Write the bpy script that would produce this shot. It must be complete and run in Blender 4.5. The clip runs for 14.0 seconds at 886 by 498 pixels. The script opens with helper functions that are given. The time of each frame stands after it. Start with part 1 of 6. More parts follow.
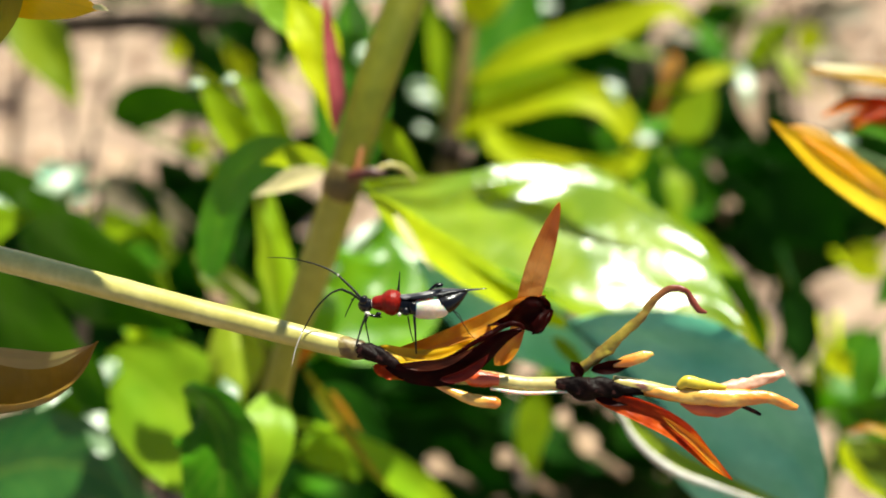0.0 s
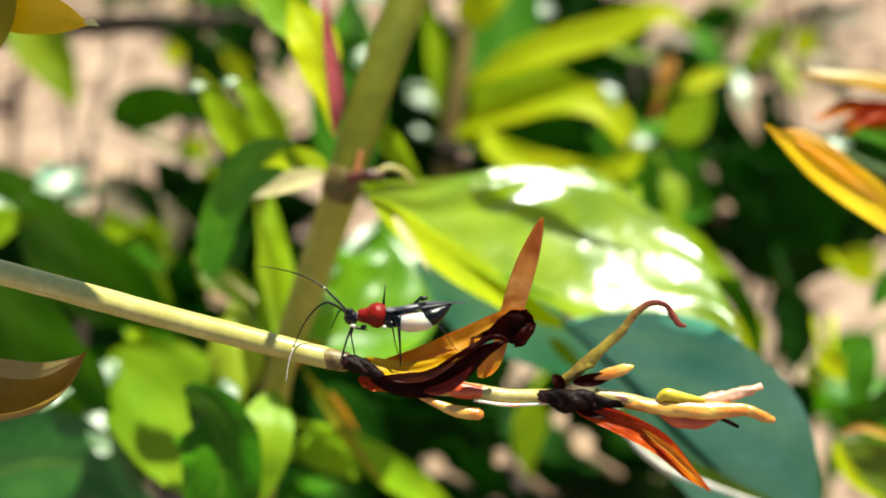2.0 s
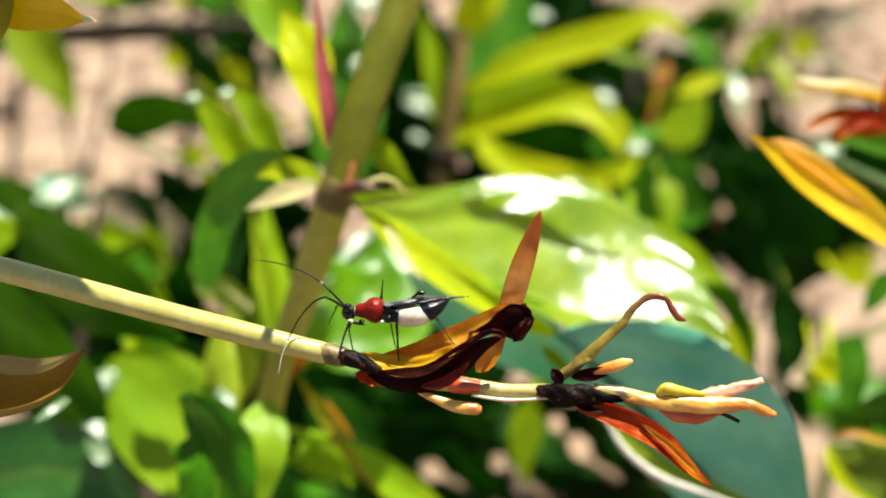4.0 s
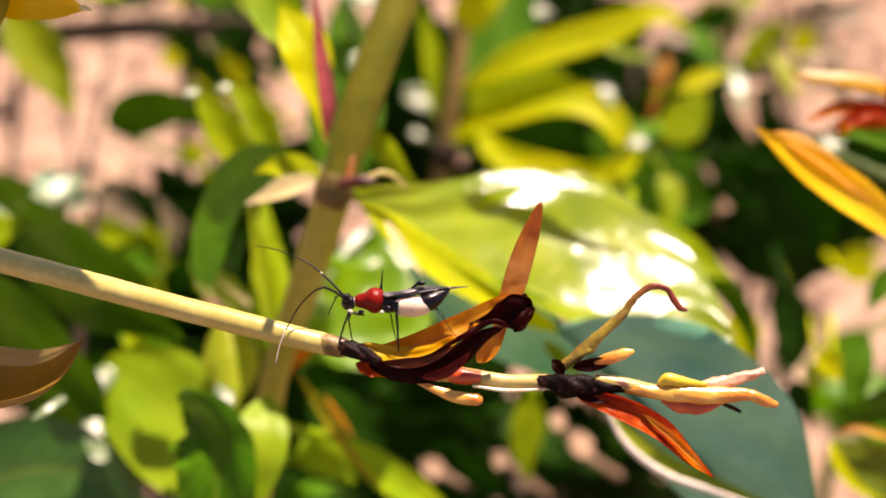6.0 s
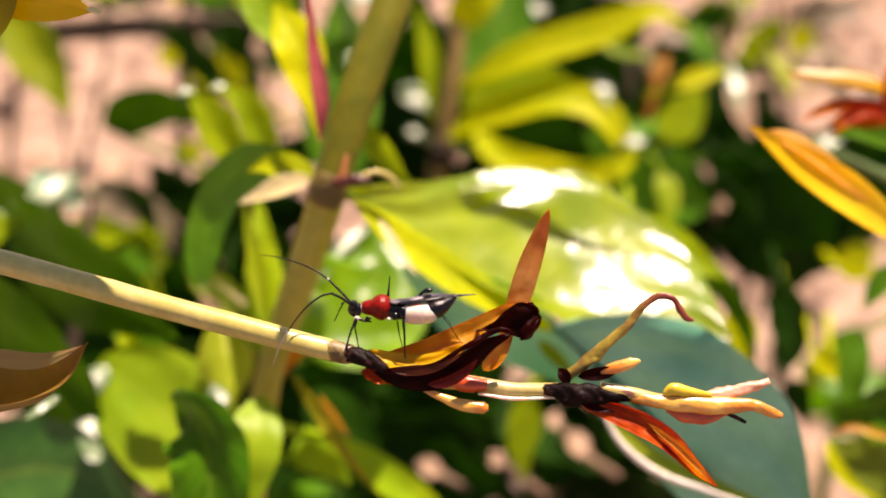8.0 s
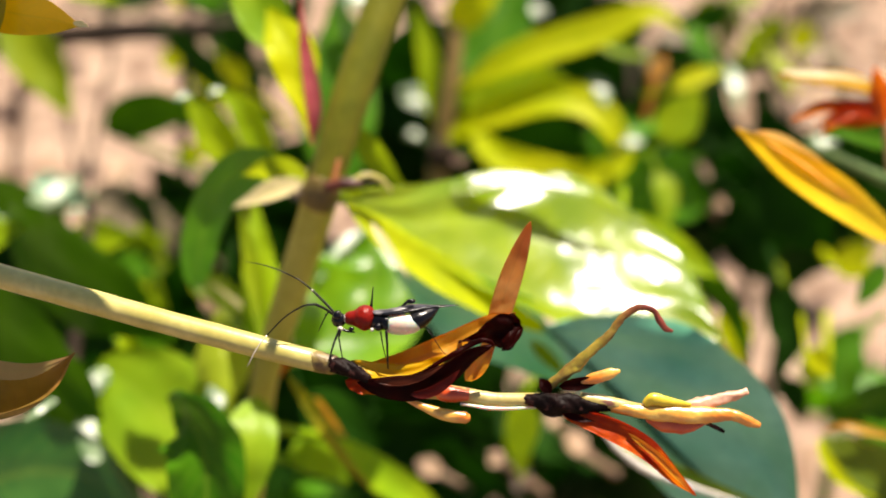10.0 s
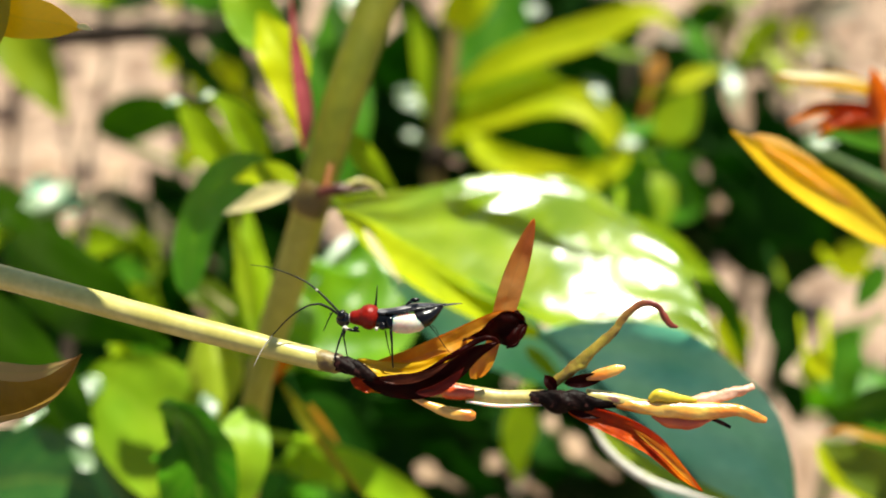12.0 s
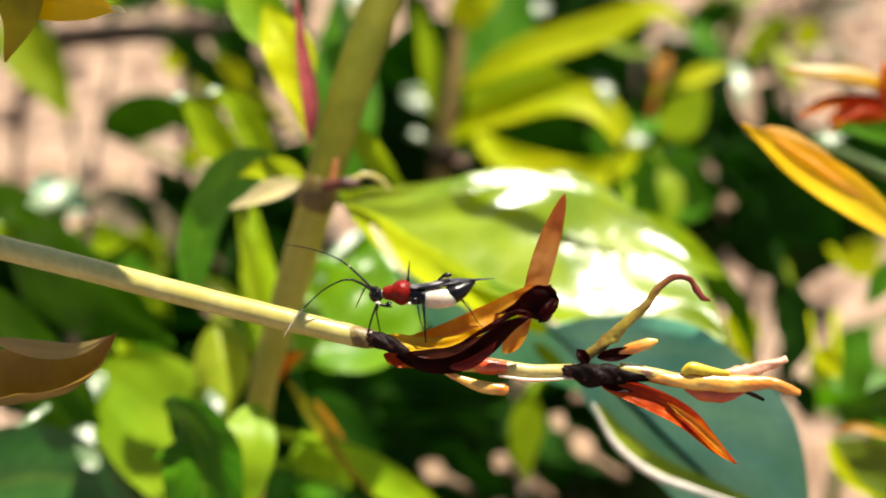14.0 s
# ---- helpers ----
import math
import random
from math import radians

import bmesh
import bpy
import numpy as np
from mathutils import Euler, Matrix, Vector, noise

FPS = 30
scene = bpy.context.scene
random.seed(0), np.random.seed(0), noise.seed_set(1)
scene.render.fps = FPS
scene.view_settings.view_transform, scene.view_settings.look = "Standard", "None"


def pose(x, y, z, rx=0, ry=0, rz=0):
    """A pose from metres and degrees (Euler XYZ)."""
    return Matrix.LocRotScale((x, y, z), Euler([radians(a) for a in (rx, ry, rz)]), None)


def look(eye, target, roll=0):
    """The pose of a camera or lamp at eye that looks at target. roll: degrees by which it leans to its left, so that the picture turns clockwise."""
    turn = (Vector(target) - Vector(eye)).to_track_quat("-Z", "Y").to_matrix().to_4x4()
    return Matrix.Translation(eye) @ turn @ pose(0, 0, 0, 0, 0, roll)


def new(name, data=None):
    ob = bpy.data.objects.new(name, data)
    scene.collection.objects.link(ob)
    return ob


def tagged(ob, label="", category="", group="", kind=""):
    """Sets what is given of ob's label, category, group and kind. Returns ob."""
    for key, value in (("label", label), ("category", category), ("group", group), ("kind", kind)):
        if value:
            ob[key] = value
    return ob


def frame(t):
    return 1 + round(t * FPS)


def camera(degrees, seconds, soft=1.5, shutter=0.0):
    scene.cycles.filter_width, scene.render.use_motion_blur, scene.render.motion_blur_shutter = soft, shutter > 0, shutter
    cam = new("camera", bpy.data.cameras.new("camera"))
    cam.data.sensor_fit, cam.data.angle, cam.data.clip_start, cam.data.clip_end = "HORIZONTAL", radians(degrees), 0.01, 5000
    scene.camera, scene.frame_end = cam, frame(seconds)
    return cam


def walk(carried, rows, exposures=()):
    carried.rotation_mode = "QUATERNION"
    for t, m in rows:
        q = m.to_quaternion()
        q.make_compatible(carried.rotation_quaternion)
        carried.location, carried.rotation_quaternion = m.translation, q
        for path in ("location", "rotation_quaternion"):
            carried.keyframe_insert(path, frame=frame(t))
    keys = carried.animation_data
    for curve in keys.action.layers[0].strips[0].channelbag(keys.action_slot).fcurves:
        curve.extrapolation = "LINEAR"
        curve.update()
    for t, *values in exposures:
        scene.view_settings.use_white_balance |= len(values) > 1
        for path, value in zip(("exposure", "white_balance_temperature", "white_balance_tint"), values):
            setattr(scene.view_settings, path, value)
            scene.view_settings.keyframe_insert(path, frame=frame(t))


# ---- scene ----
cam = camera(47.3, 14.0, soft=1.9)
cam.data.dof.use_dof = True
cam.data.dof.focus_distance = 0.080
cam.data.dof.aperture_fstop = 19.0
PATH = [
    (0, pose(0.000000, 0.000000, 0.500000, 55.000, -0.000, 0.000)),
    (0.5, pose(0.000753, 0.000413, 0.500350, 55.058, 0.180, -0.122)),
    (1, pose(-0.000173, -0.000639, 0.500312, 55.105, -0.158, -0.002)),
    (1.5, pose(-0.000537, -0.000637, 0.499654, 55.097, -0.196, -0.022)),
    (2, pose(-0.000180, -0.001193, 0.500718, 55.139, -0.188, -0.090)),
    (2.5, pose(-0.000073, -0.001605, 0.501014, 55.245, -0.017, -0.115)),
    (3, pose(0.000239, -0.002500, 0.502307, 55.249, 0.022, -0.074)),
    (5.5, pose(0.001929, -0.000506, 0.502119, 55.279, 0.313, -0.308)),
    (6, pose(0.001029, -0.001049, 0.501241, 55.167, 0.287, -0.260)),
    (6.5, pose(0.001264, -0.001604, 0.502160, 55.098, 0.570, -0.306)),
    (7, pose(0.001346, -0.001278, 0.501531, 55.046, 0.380, -0.389)),
    (7.5, pose(0.000751, -0.001466, 0.500846, 55.012, -0.043, -0.206)),
    (8, pose(0.001613, -0.000594, 0.501029, 55.085, 0.294, -0.331)),
    (10.5, pose(0.003700, -0.001966, 0.502222, 55.093, 0.815, -0.266)),
    (11, pose(0.004124, -0.000807, 0.501740, 54.986, 0.775, -0.379)),
    (11.5, pose(0.004424, -0.001088, 0.502863, 55.037, 1.011, -0.400)),
    (12, pose(0.004176, -0.000215, 0.502030, 55.028, 0.997, -0.421)),
    (12.5, pose(0.004670, -0.001204, 0.503758, 55.406, 1.314, -0.347)),
    (13, pose(0.004564, -0.000421, 0.502556, 55.320, 1.333, -0.460)),
    (13.5, pose(0.005009, -0.000532, 0.503931, 55.113, 1.697, -0.363)),
    (14, pose(0.004047, 0.000257, 0.500640, 55.140, 1.291, -0.203)),
]
TINTS = [
    (0, 1.2, 6646, -1.3),
    (0.5, 1.2, 7303, 15.1),
    (1, 1.2, 7482, 19.6),
    (1.5, 1.2, 6646, -1.3),
    (2, 1.2, 6646, -1.3),
    (2.5, 1.2, 6676, -0.6),
    (3, 1.2, 6706, 0.1),
    (5.5, 1.2, 7601, 22.5),
    (6, 1.2, 8079, 34.5),
    (6.5, 1.2, 8079, 34.5),
    (7, 1.2, 8199, 37.5),
    (7.5, 1.2, 8139, 36.0),
    (8, 1.2, 8019, 33.0),
    (10.5, 1.2, 7243, 13.6),
    (11, 1.2, 7482, 19.6),
    (11.5, 1.2, 7243, 13.6),
    (12, 1.2, 6766, 1.6),
    (12.5, 1.2, 7542, 21.0),
    (13, 1.2, 7243, 13.6),
    (13.5, 1.2, 7661, 24.0),
    (14, 1.2, 7124, 10.6),
]
walk(cam, PATH, TINTS)

# ---- world and sun ----
SUN_TILT, SUN_TURN = 63.0, 38.0     # elevation; turn from straight ahead towards the right
world = bpy.data.worlds.new("sky")
scene.world = world
world.use_nodes = True
wn = world.node_tree.nodes
sky = wn.new("ShaderNodeTexSky")
sky.sky_type = "NISHITA"
sky.sun_disc = False
sky.sun_elevation, sky.sun_rotation = radians(SUN_TILT), radians(SUN_TURN)
wn["Background"].inputs["Strength"].default_value = 0.05
world.node_tree.links.new(sky.outputs[0], wn["Background"].inputs["Color"])
SUN = Vector((math.sin(radians(SUN_TURN)) * math.cos(radians(SUN_TILT)),
              math.cos(radians(SUN_TURN)) * math.cos(radians(SUN_TILT)), math.sin(radians(SUN_TILT))))
sun = new("sun", bpy.data.lights.new("sun", "SUN"))
sun.data.energy, sun.data.angle, sun.data.color = 5.0, radians(0.55), (1.0, 0.95, 0.86)
sun.matrix_world = look(SUN * 5, (0, 0, 0))

# the ways a leaf can face
UP = Vector((0.0, 0.0, 1.0))
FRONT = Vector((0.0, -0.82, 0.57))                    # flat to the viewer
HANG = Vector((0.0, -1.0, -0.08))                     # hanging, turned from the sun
# GLINT is for added patches that mirror the sun to VIEWER as highlights
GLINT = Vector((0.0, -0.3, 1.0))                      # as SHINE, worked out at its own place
# where the camera starts
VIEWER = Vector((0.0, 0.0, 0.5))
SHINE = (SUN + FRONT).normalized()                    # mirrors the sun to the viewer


# ---- materials ----
def nodes_of(name):
    m = bpy.data.materials.new(name)
    m.use_nodes = True
    nt = m.node_tree
    return m, nt, nt.nodes["Principled BSDF"], nt.nodes["Material Output"]


def ramp_mix(nt, fac, a, b):
    mix = nt.nodes.new("ShaderNodeMix")
    mix.data_type = "RGBA"
    nt.links.new(fac, mix.inputs[0])
    for i, c in ((6, a), (7, b)):
        if isinstance(c, tuple):
            mix.inputs[i].default_value = (*c, 1)
        else:
            nt.links.new(c, mix.inputs[i])
    return mix.outputs[2]


def noise_tex(nt, scale, detail=4.0, low=0.35, high=0.65):
    co = nt.nodes.new("ShaderNodeTexCoord")
    n = nt.nodes.new("ShaderNodeTexNoise")
    n.inputs["Scale"].default_value, n.inputs["Detail"].default_value = scale, detail
    nt.links.new(co.outputs["Object"], n.inputs["Vector"])
    r = nt.nodes.new("ShaderNodeMapRange")
    r.inputs[1].default_value, r.inputs[2].default_value = low, high
    nt.links.new(n.outputs["Fac"], r.inputs[0])
    return r.outputs[0]


def calc(nt, op, a, b=None, c=None):
    m = nt.nodes.new("ShaderNodeMath")
    m.operation = op
    for i, v in enumerate((a, b, c)):
        if v is None:
            continue
        if isinstance(v, (int, float)):
            m.inputs[i].default_value = v
        else:
            nt.links.new(v, m.inputs[i])
    return m.outputs[0]


def bump(nt, height, strength, distance, normal_of):
    b = nt.nodes.new("ShaderNodeBump")
    b.inputs["Strength"].default_value, b.inputs["Distance"].default_value = strength, distance
    nt.links.new(height, b.inputs["Height"])
    nt.links.new(b.outputs[0], normal_of.inputs["Normal"])
    return b


def leaf_material(name, low, high, through_colour, thin=0.4, rough=0.36, edge=None, vein=(0.42, 0.52, 0.06), gloss=0.5, edge_from=0.55, vein_depth=0.5, lumps=0.3, lump_scale=230.0, grain=90.0):
    """A leaf blade: two-scale colour variation, a pale midrib with side veins, and light that passes through."""
    m, nt, p, out = nodes_of(name)
    big, fine = noise_tex(nt, grain, 3), noise_tex(nt, grain * 10, 4, 0.3, 0.7)
    col = ramp_mix(nt, big, low, high)
    info = nt.nodes.new("ShaderNodeObjectInfo")
    hsv = nt.nodes.new("ShaderNodeHueSaturation")
    nt.links.new(calc(nt, "MULTIPLY_ADD", info.outputs["Random"], 0.35, 0.82), hsv.inputs["Value"])
    nt.links.new(col, hsv.inputs["Color"])
    col = ramp_mix(nt, calc(nt, "MULTIPLY", fine, 0.25), hsv.outputs[0], tuple(c * 0.55 for c in low))
    uv = nt.nodes.new("ShaderNodeUVMap")
    sep = nt.nodes.new("ShaderNodeSeparateXYZ")
    nt.links.new(uv.outputs[0], sep.inputs[0])
    u, v = sep.outputs[0], sep.outputs[1]
    off = calc(nt, "ABSOLUTE", calc(nt, "SUBTRACT", v, 0.5))
    rib = calc(nt, "SUBTRACT", 1.0, calc(nt, "SMOOTH_MIN", calc(nt, "DIVIDE", off, 0.03), 1.0, 0.1))
    wave = calc(nt, "SINE", calc(nt, "MULTIPLY", calc(nt, "SUBTRACT", u, calc(nt, "MULTIPLY", off, 0.45)), 75.0))
    side = calc(nt, "POWER", calc(nt, "MULTIPLY_ADD", wave, 0.5, 0.5), 14.0)
    veins = calc(nt, "MAXIMUM", rib, calc(nt, "MULTIPLY", side, 0.35))
    col = ramp_mix(nt, calc(nt, "MULTIPLY", veins, 0.25), col, vein)
    if edge:
        far = nt.nodes.new("ShaderNodeMapRange")
        far.interpolation_type = "SMOOTHSTEP"
        far.inputs[1].default_value, far.inputs[2].default_value = edge_from, edge_from + 0.4
        nt.links.new(calc(nt, "ADD", u, calc(nt, "MULTIPLY_ADD", big, 0.2, -0.1)), far.inputs[0])
        col = ramp_mix(nt, far.outputs[0], col, edge)
    nt.links.new(col, p.inputs["Base Color"])
    p.inputs["Roughness"].default_value = rough
    p.inputs["Specular IOR Level"].default_value = gloss
    h = calc(nt, "ADD", calc(nt, "MULTIPLY", fine, 0.5), calc(nt, "MULTIPLY", veins, -1.0))
    swell = calc(nt, "MULTIPLY", noise_tex(nt, lump_scale, 2, 0.2, 0.8), 5.0 * lumps)
    bump(nt, calc(nt, "ADD", calc(nt, "MULTIPLY", h, vein_depth), swell), 0.35, 0.0002, p)
    tr = nt.nodes.new("ShaderNodeBsdfTranslucent")
    nt.links.new(ramp_mix(nt, calc(nt, "MULTIPLY", veins, 0.4), through_colour, tuple(c * 0.6 for c in through_colour)), tr.inputs["Color"])
    mix = nt.nodes.new("ShaderNodeMixShader")
    mix.inputs[0].default_value = thin
    nt.links.new(p.outputs[0], mix.inputs[1])
    nt.links.new(tr.outputs[0], mix.inputs[2])
    nt.links.new(mix.outputs[0], out.inputs["Surface"])
    return m


def solid_material(name, low, high, scale=300.0, rough=0.5, relief=0.0002, gloss=0.5, spots=None, coat=0.0):
    """An opaque surface with two scales of colour variation and fine relief."""
    m, nt, p, out = nodes_of(name)
    big, fine = noise_tex(nt, scale, 3), noise_tex(nt, scale * 6, 5, 0.3, 0.7)
    col = ramp_mix(nt, big, low, high)
    col = ramp_mix(nt, calc(nt, "MULTIPLY", fine, 0.35), col, tuple(c * 0.5 for c in low))
    if spots:
        col = ramp_mix(nt, noise_tex(nt, scale * 2.5, 2, 0.62, 0.68), col, spots)
    nt.links.new(col, p.inputs["Base Color"])
    p.inputs["Roughness"].default_value = rough
    p.inputs["Specular IOR Level"].default_value = gloss
    p.inputs["Coat Weight"].default_value = coat
    bump(nt, calc(nt, "ADD", big, fine), 0.4, relief, p)
    return m


YELLOW = leaf_material("leaf_yellow_green", (0.42, 0.51, 0.006), (0.58, 0.61, 0.010), (0.66, 0.76, 0.009), 0.42, 0.5, gloss=0.1, lumps=0.8)
LIME = leaf_material("leaf_light_green", (0.17, 0.31, 0.005), (0.32, 0.45, 0.008), (0.44, 0.64, 0.008), 0.45, 0.45, gloss=0.15, lumps=0.8)
GREEN = leaf_material("leaf_green", (0.04, 0.17, 0.006), (0.08, 0.25, 0.008), (0.12, 0.42, 0.004), 0.3, 0.42, gloss=0.2)
# DARK paints the shade among foliage as a near-black leaf colour
DARK = leaf_material("leaf_shade_dark_green", (0.0045, 0.026, 0.0015), (0.012, 0.050, 0.002), (0.015, 0.11, 0.002), 0.10, 0.6, vein=(0.02, 0.07, 0.015), gloss=0.05)
# TEAL holds the bluish sky light on shaded leaves in its colour
TEAL = leaf_material("leaf_skylit_blue_green", (0.115, 0.46, 0.27), (0.25, 0.66, 0.44), (0.10, 0.28, 0.05), 0.0, 0.46, vein=(0.32, 0.62, 0.44), gloss=0.5, vein_depth=0.35, lumps=1.8, lump_scale=60.0)
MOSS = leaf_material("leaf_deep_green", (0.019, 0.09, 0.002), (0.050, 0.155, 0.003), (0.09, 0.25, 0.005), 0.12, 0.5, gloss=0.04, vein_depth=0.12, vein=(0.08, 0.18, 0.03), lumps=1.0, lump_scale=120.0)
GLOSSY = leaf_material("leaf_glossy", (0.025, 0.09, 0.014), (0.06, 0.15, 0.03), (0.3, 0.4, 0.06), 0.12, 0.40, gloss=0.8, lumps=0.4, lump_scale=160.0, vein_depth=0.0)
BROAD = leaf_material("leaf_broad_glossy", (0.14, 0.27, 0.002), (0.30, 0.41, 0.003), (0.50, 0.60, 0.003), 0.34, 0.26, gloss=0.9, vein_depth=0.8, lumps=2.0, lump_scale=85.0)
BRIGHT = leaf_material("leaf_bright_green", (0.08, 0.25, 0.003), (0.18, 0.39, 0.005), (0.30, 0.64, 0.004), 0.4, 0.33, gloss=0.6, lumps=0.9, lump_scale=130.0)
PALEGREEN = leaf_material("leaf_pale_green", (0.15, 0.30, 0.010), (0.26, 0.41, 0.016), (0.36, 0.58, 0.012), 0.38, 0.42, gloss=0.2, lumps=1.0, lump_scale=110.0, vein_depth=0.2)
YOUNG = leaf_material("leaf_young_mottled", (0.24, 0.33, 0.005), (0.46, 0.52, 0.008), (0.6, 0.66, 0.01), 0.4, 0.45, gloss=0.15, lumps=0.8)
GREENISH = leaf_material("leaf_mid_green", (0.16, 0.34, 0.008), (0.32, 0.46, 0.010), (0.35, 0.55, 0.01), 0.35, 0.45, gloss=0.15, lumps=0.8)
OLIVELIME = leaf_material("leaf_olive_lime", (0.10, 0.18, 0.004), (0.22, 0.28, 0.006), (0.30, 0.44, 0.01), 0.35, 0.45, gloss=0.15)
LITTER = leaf_material("leaf_litter_pink", (0.40, 0.255, 0.17), (0.58, 0.415, 0.30), (0.4, 0.25, 0.2), 0.2, 0.7, gloss=0.1)
OLIVE = leaf_material("leaf_olive", (0.075, 0.13, 0.007), (0.14, 0.20, 0.010), (0.28, 0.36, 0.01), 0.3, 0.42, gloss=0.3)
GOLD = leaf_material("leaf_golden", (0.66, 0.38, 0.006), (0.78, 0.52, 0.010), (0.90, 0.55, 0.01), 0.42, 0.3, edge=(0.55, 0.16, 0.02), edge_from=0.8, gloss=0.4)
ORANGE = leaf_material("leaf_orange", (0.58, 0.20, 0.014), (0.76, 0.46, 0.024), (0.92, 0.42, 0.02), 0.44, 0.34, edge=(0.45, 0.10, 0.02), edge_from=0.6, vein=(0.6, 0.3, 0.1), vein_depth=0.4, gloss=0.5, lumps=1.3, lump_scale=320.0, grain=380.0)
# TAN's edge colour joins the brown tip with the shadow painted over it
TAN = leaf_material("leaf_tan", (0.78, 0.40, 0.09), (0.86, 0.55, 0.17), (0.95, 0.46, 0.06), 0.55, 0.38, edge=(0.28, 0.08, 0.03), edge_from=0.5, vein=(0.5, 0.3, 0.1), vein_depth=0.4, gloss=0.4, lumps=1.2, lump_scale=300.0, grain=380.0)
RED = leaf_material("leaf_red", (0.24, 0.016, 0.006), (0.60, 0.10, 0.010), (0.90, 0.16, 0.01), 0.4, 0.34, edge=(0.85, 0.26, 0.01), edge_from=0.45, vein=(0.25, 0.03, 0.01), gloss=0.12, vein_depth=0.6, lumps=1.4, lump_scale=400.0, grain=380.0)
PINK = leaf_material("leaf_pink", (0.28, 0.034, 0.046), (0.40, 0.085, 0.09), (0.6, 0.06, 0.10), 0.3, 0.4, vein=(0.4, 0.12, 0.1), lumps=0.8)
MAROON = leaf_material("leaf_maroon", (0.002, 0.0008, 0.0008), (0.020, 0.0018, 0.0012), (0.50, 0.014, 0.004), 0.12, 0.36, vein=(0.012, 0.003, 0.002), gloss=0.035, vein_depth=0.5, lumps=1.7, lump_scale=420.0, grain=380.0)
WINE = leaf_material("leaf_wine_red", (0.03, 0.002, 0.001), (0.11, 0.008, 0.003), (0.70, 0.03, 0.01), 0.25, 0.36, vein=(0.05, 0.005, 0.003), gloss=0.15, lumps=2.0, lump_scale=420.0)
RUSSET = leaf_material("leaf_russet", (0.045, 0.010, 0.004), (0.12, 0.026, 0.010), (0.50, 0.05, 0.01), 0.2, 0.36, vein=(0.05, 0.01, 0.005), gloss=0.12, lumps=1.2, lump_scale=420.0, grain=380.0)
BRONZE = leaf_material("leaf_bronze", (0.12, 0.075, 0.012), (0.28, 0.17, 0.03), (0.45, 0.25, 0.03), 0.3, 0.42, edge=(0.36, 0.13, 0.05), edge_from=0.75, vein=(0.28, 0.14, 0.05), gloss=0.25, lumps=1.0, grain=200.0)
DULL = leaf_material("leaf_dull_green", (0.014, 0.095, 0.010), (0.055, 0.175, 0.026), (0.10, 0.24, 0.01), 0.12, 0.45, gloss=0.5, vein_depth=0.1, lumps=2.0, lump_scale=70.0)
# MID is a darker leaf green with shade put into it
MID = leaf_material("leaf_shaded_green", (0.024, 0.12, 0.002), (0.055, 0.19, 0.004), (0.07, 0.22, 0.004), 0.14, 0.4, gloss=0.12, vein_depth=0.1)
SHEEN = leaf_material("leaf_green_sheen", (0.035, 0.16, 0.004), (0.10, 0.28, 0.008), (0.12, 0.36, 0.006), 0.25, 0.36, gloss=0.35, lumps=1.2, lump_scale=110.0)
INSIDE = leaf_material("leaf_bronze_inside", (0.24, 0.20, 0.06), (0.36, 0.27, 0.11), (0.5, 0.33, 0.14), 0.4, 0.4, edge=(0.40, 0.15, 0.08), edge_from=0.7, gloss=0.4, lumps=0.8)
MOTTLED = leaf_material("leaf_mottled_olive", (0.16, 0.17, 0.006), (0.46, 0.34, 0.012), (0.5, 0.42, 0.01), 0.35, 0.42, edge=(0.40, 0.14, 0.02), edge_from=0.75, gloss=0.25, lumps=1.0)
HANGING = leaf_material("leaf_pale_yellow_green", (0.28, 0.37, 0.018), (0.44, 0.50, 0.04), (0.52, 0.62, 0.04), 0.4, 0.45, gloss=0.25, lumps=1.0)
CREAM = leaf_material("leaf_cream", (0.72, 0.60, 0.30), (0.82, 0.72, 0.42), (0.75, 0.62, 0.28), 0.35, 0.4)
STEM = solid_material("stem_yellow_green", (0.45, 0.39, 0.09), (0.57, 0.50, 0.175), 220, 0.36, 0.00003, gloss=0.6)
STEM_STAINED = solid_material("stem_stained", (0.44, 0.34, 0.09), (0.60, 0.49, 0.19), 300, 0.4, 0.00005, gloss=0.6, spots=(0.16, 0.06, 0.04))
STEM_OLD = solid_material("stem_olive", (0.125, 0.14, 0.007), (0.20, 0.19, 0.012), 140, 0.5, 0.00005, gloss=0.25)
STEM_RED = solid_material("stem_reddish", (0.48, 0.28, 0.13), (0.6, 0.42, 0.22), 300, 0.45, 0.0001)
NODE = solid_material("node_blackened", (0.003, 0.0012, 0.001), (0.016, 0.006, 0.005), 420, 0.5, 0.00010, gloss=0.07, spots=(0.05, 0.018, 0.015))
BARK = solid_material("bark_brown", (0.022, 0.014, 0.009), (0.055, 0.036, 0.022), 120, 0.8, 0.0006, gloss=0.2)
BUD = solid_material("bud_orange", (0.62, 0.17, 0.006), (0.88, 0.56, 0.10), 330, 0.3, 0.00008, gloss=0.8, coat=0.5)
BUD_RED = solid_material("bud_red", (0.50, 0.05, 0.008), (0.78, 0.16, 0.02), 350, 0.34, 0.00008, gloss=0.7)
SOIL = solid_material("soil_pinkish", (0.15, 0.094, 0.066), (0.46, 0.335, 0.245), 24, 0.95, 0.004, 0.2)
BLACK = solid_material("shell_black", (0.002, 0.002, 0.003), (0.005, 0.004, 0.006), 900, 0.22, 0.00003, gloss=0.3)
SCARLET = solid_material("shell_red", (0.15, 0.003, 0.0015), (0.25, 0.008, 0.002), 900, 0.36, 0.00006, gloss=0.2)
IVORY = solid_material("shell_white", (0.66, 0.58, 0.46), (0.80, 0.75, 0.66), 500, 0.4, 0.00002)
ivory_shell = IVORY.node_tree.nodes["Principled BSDF"]
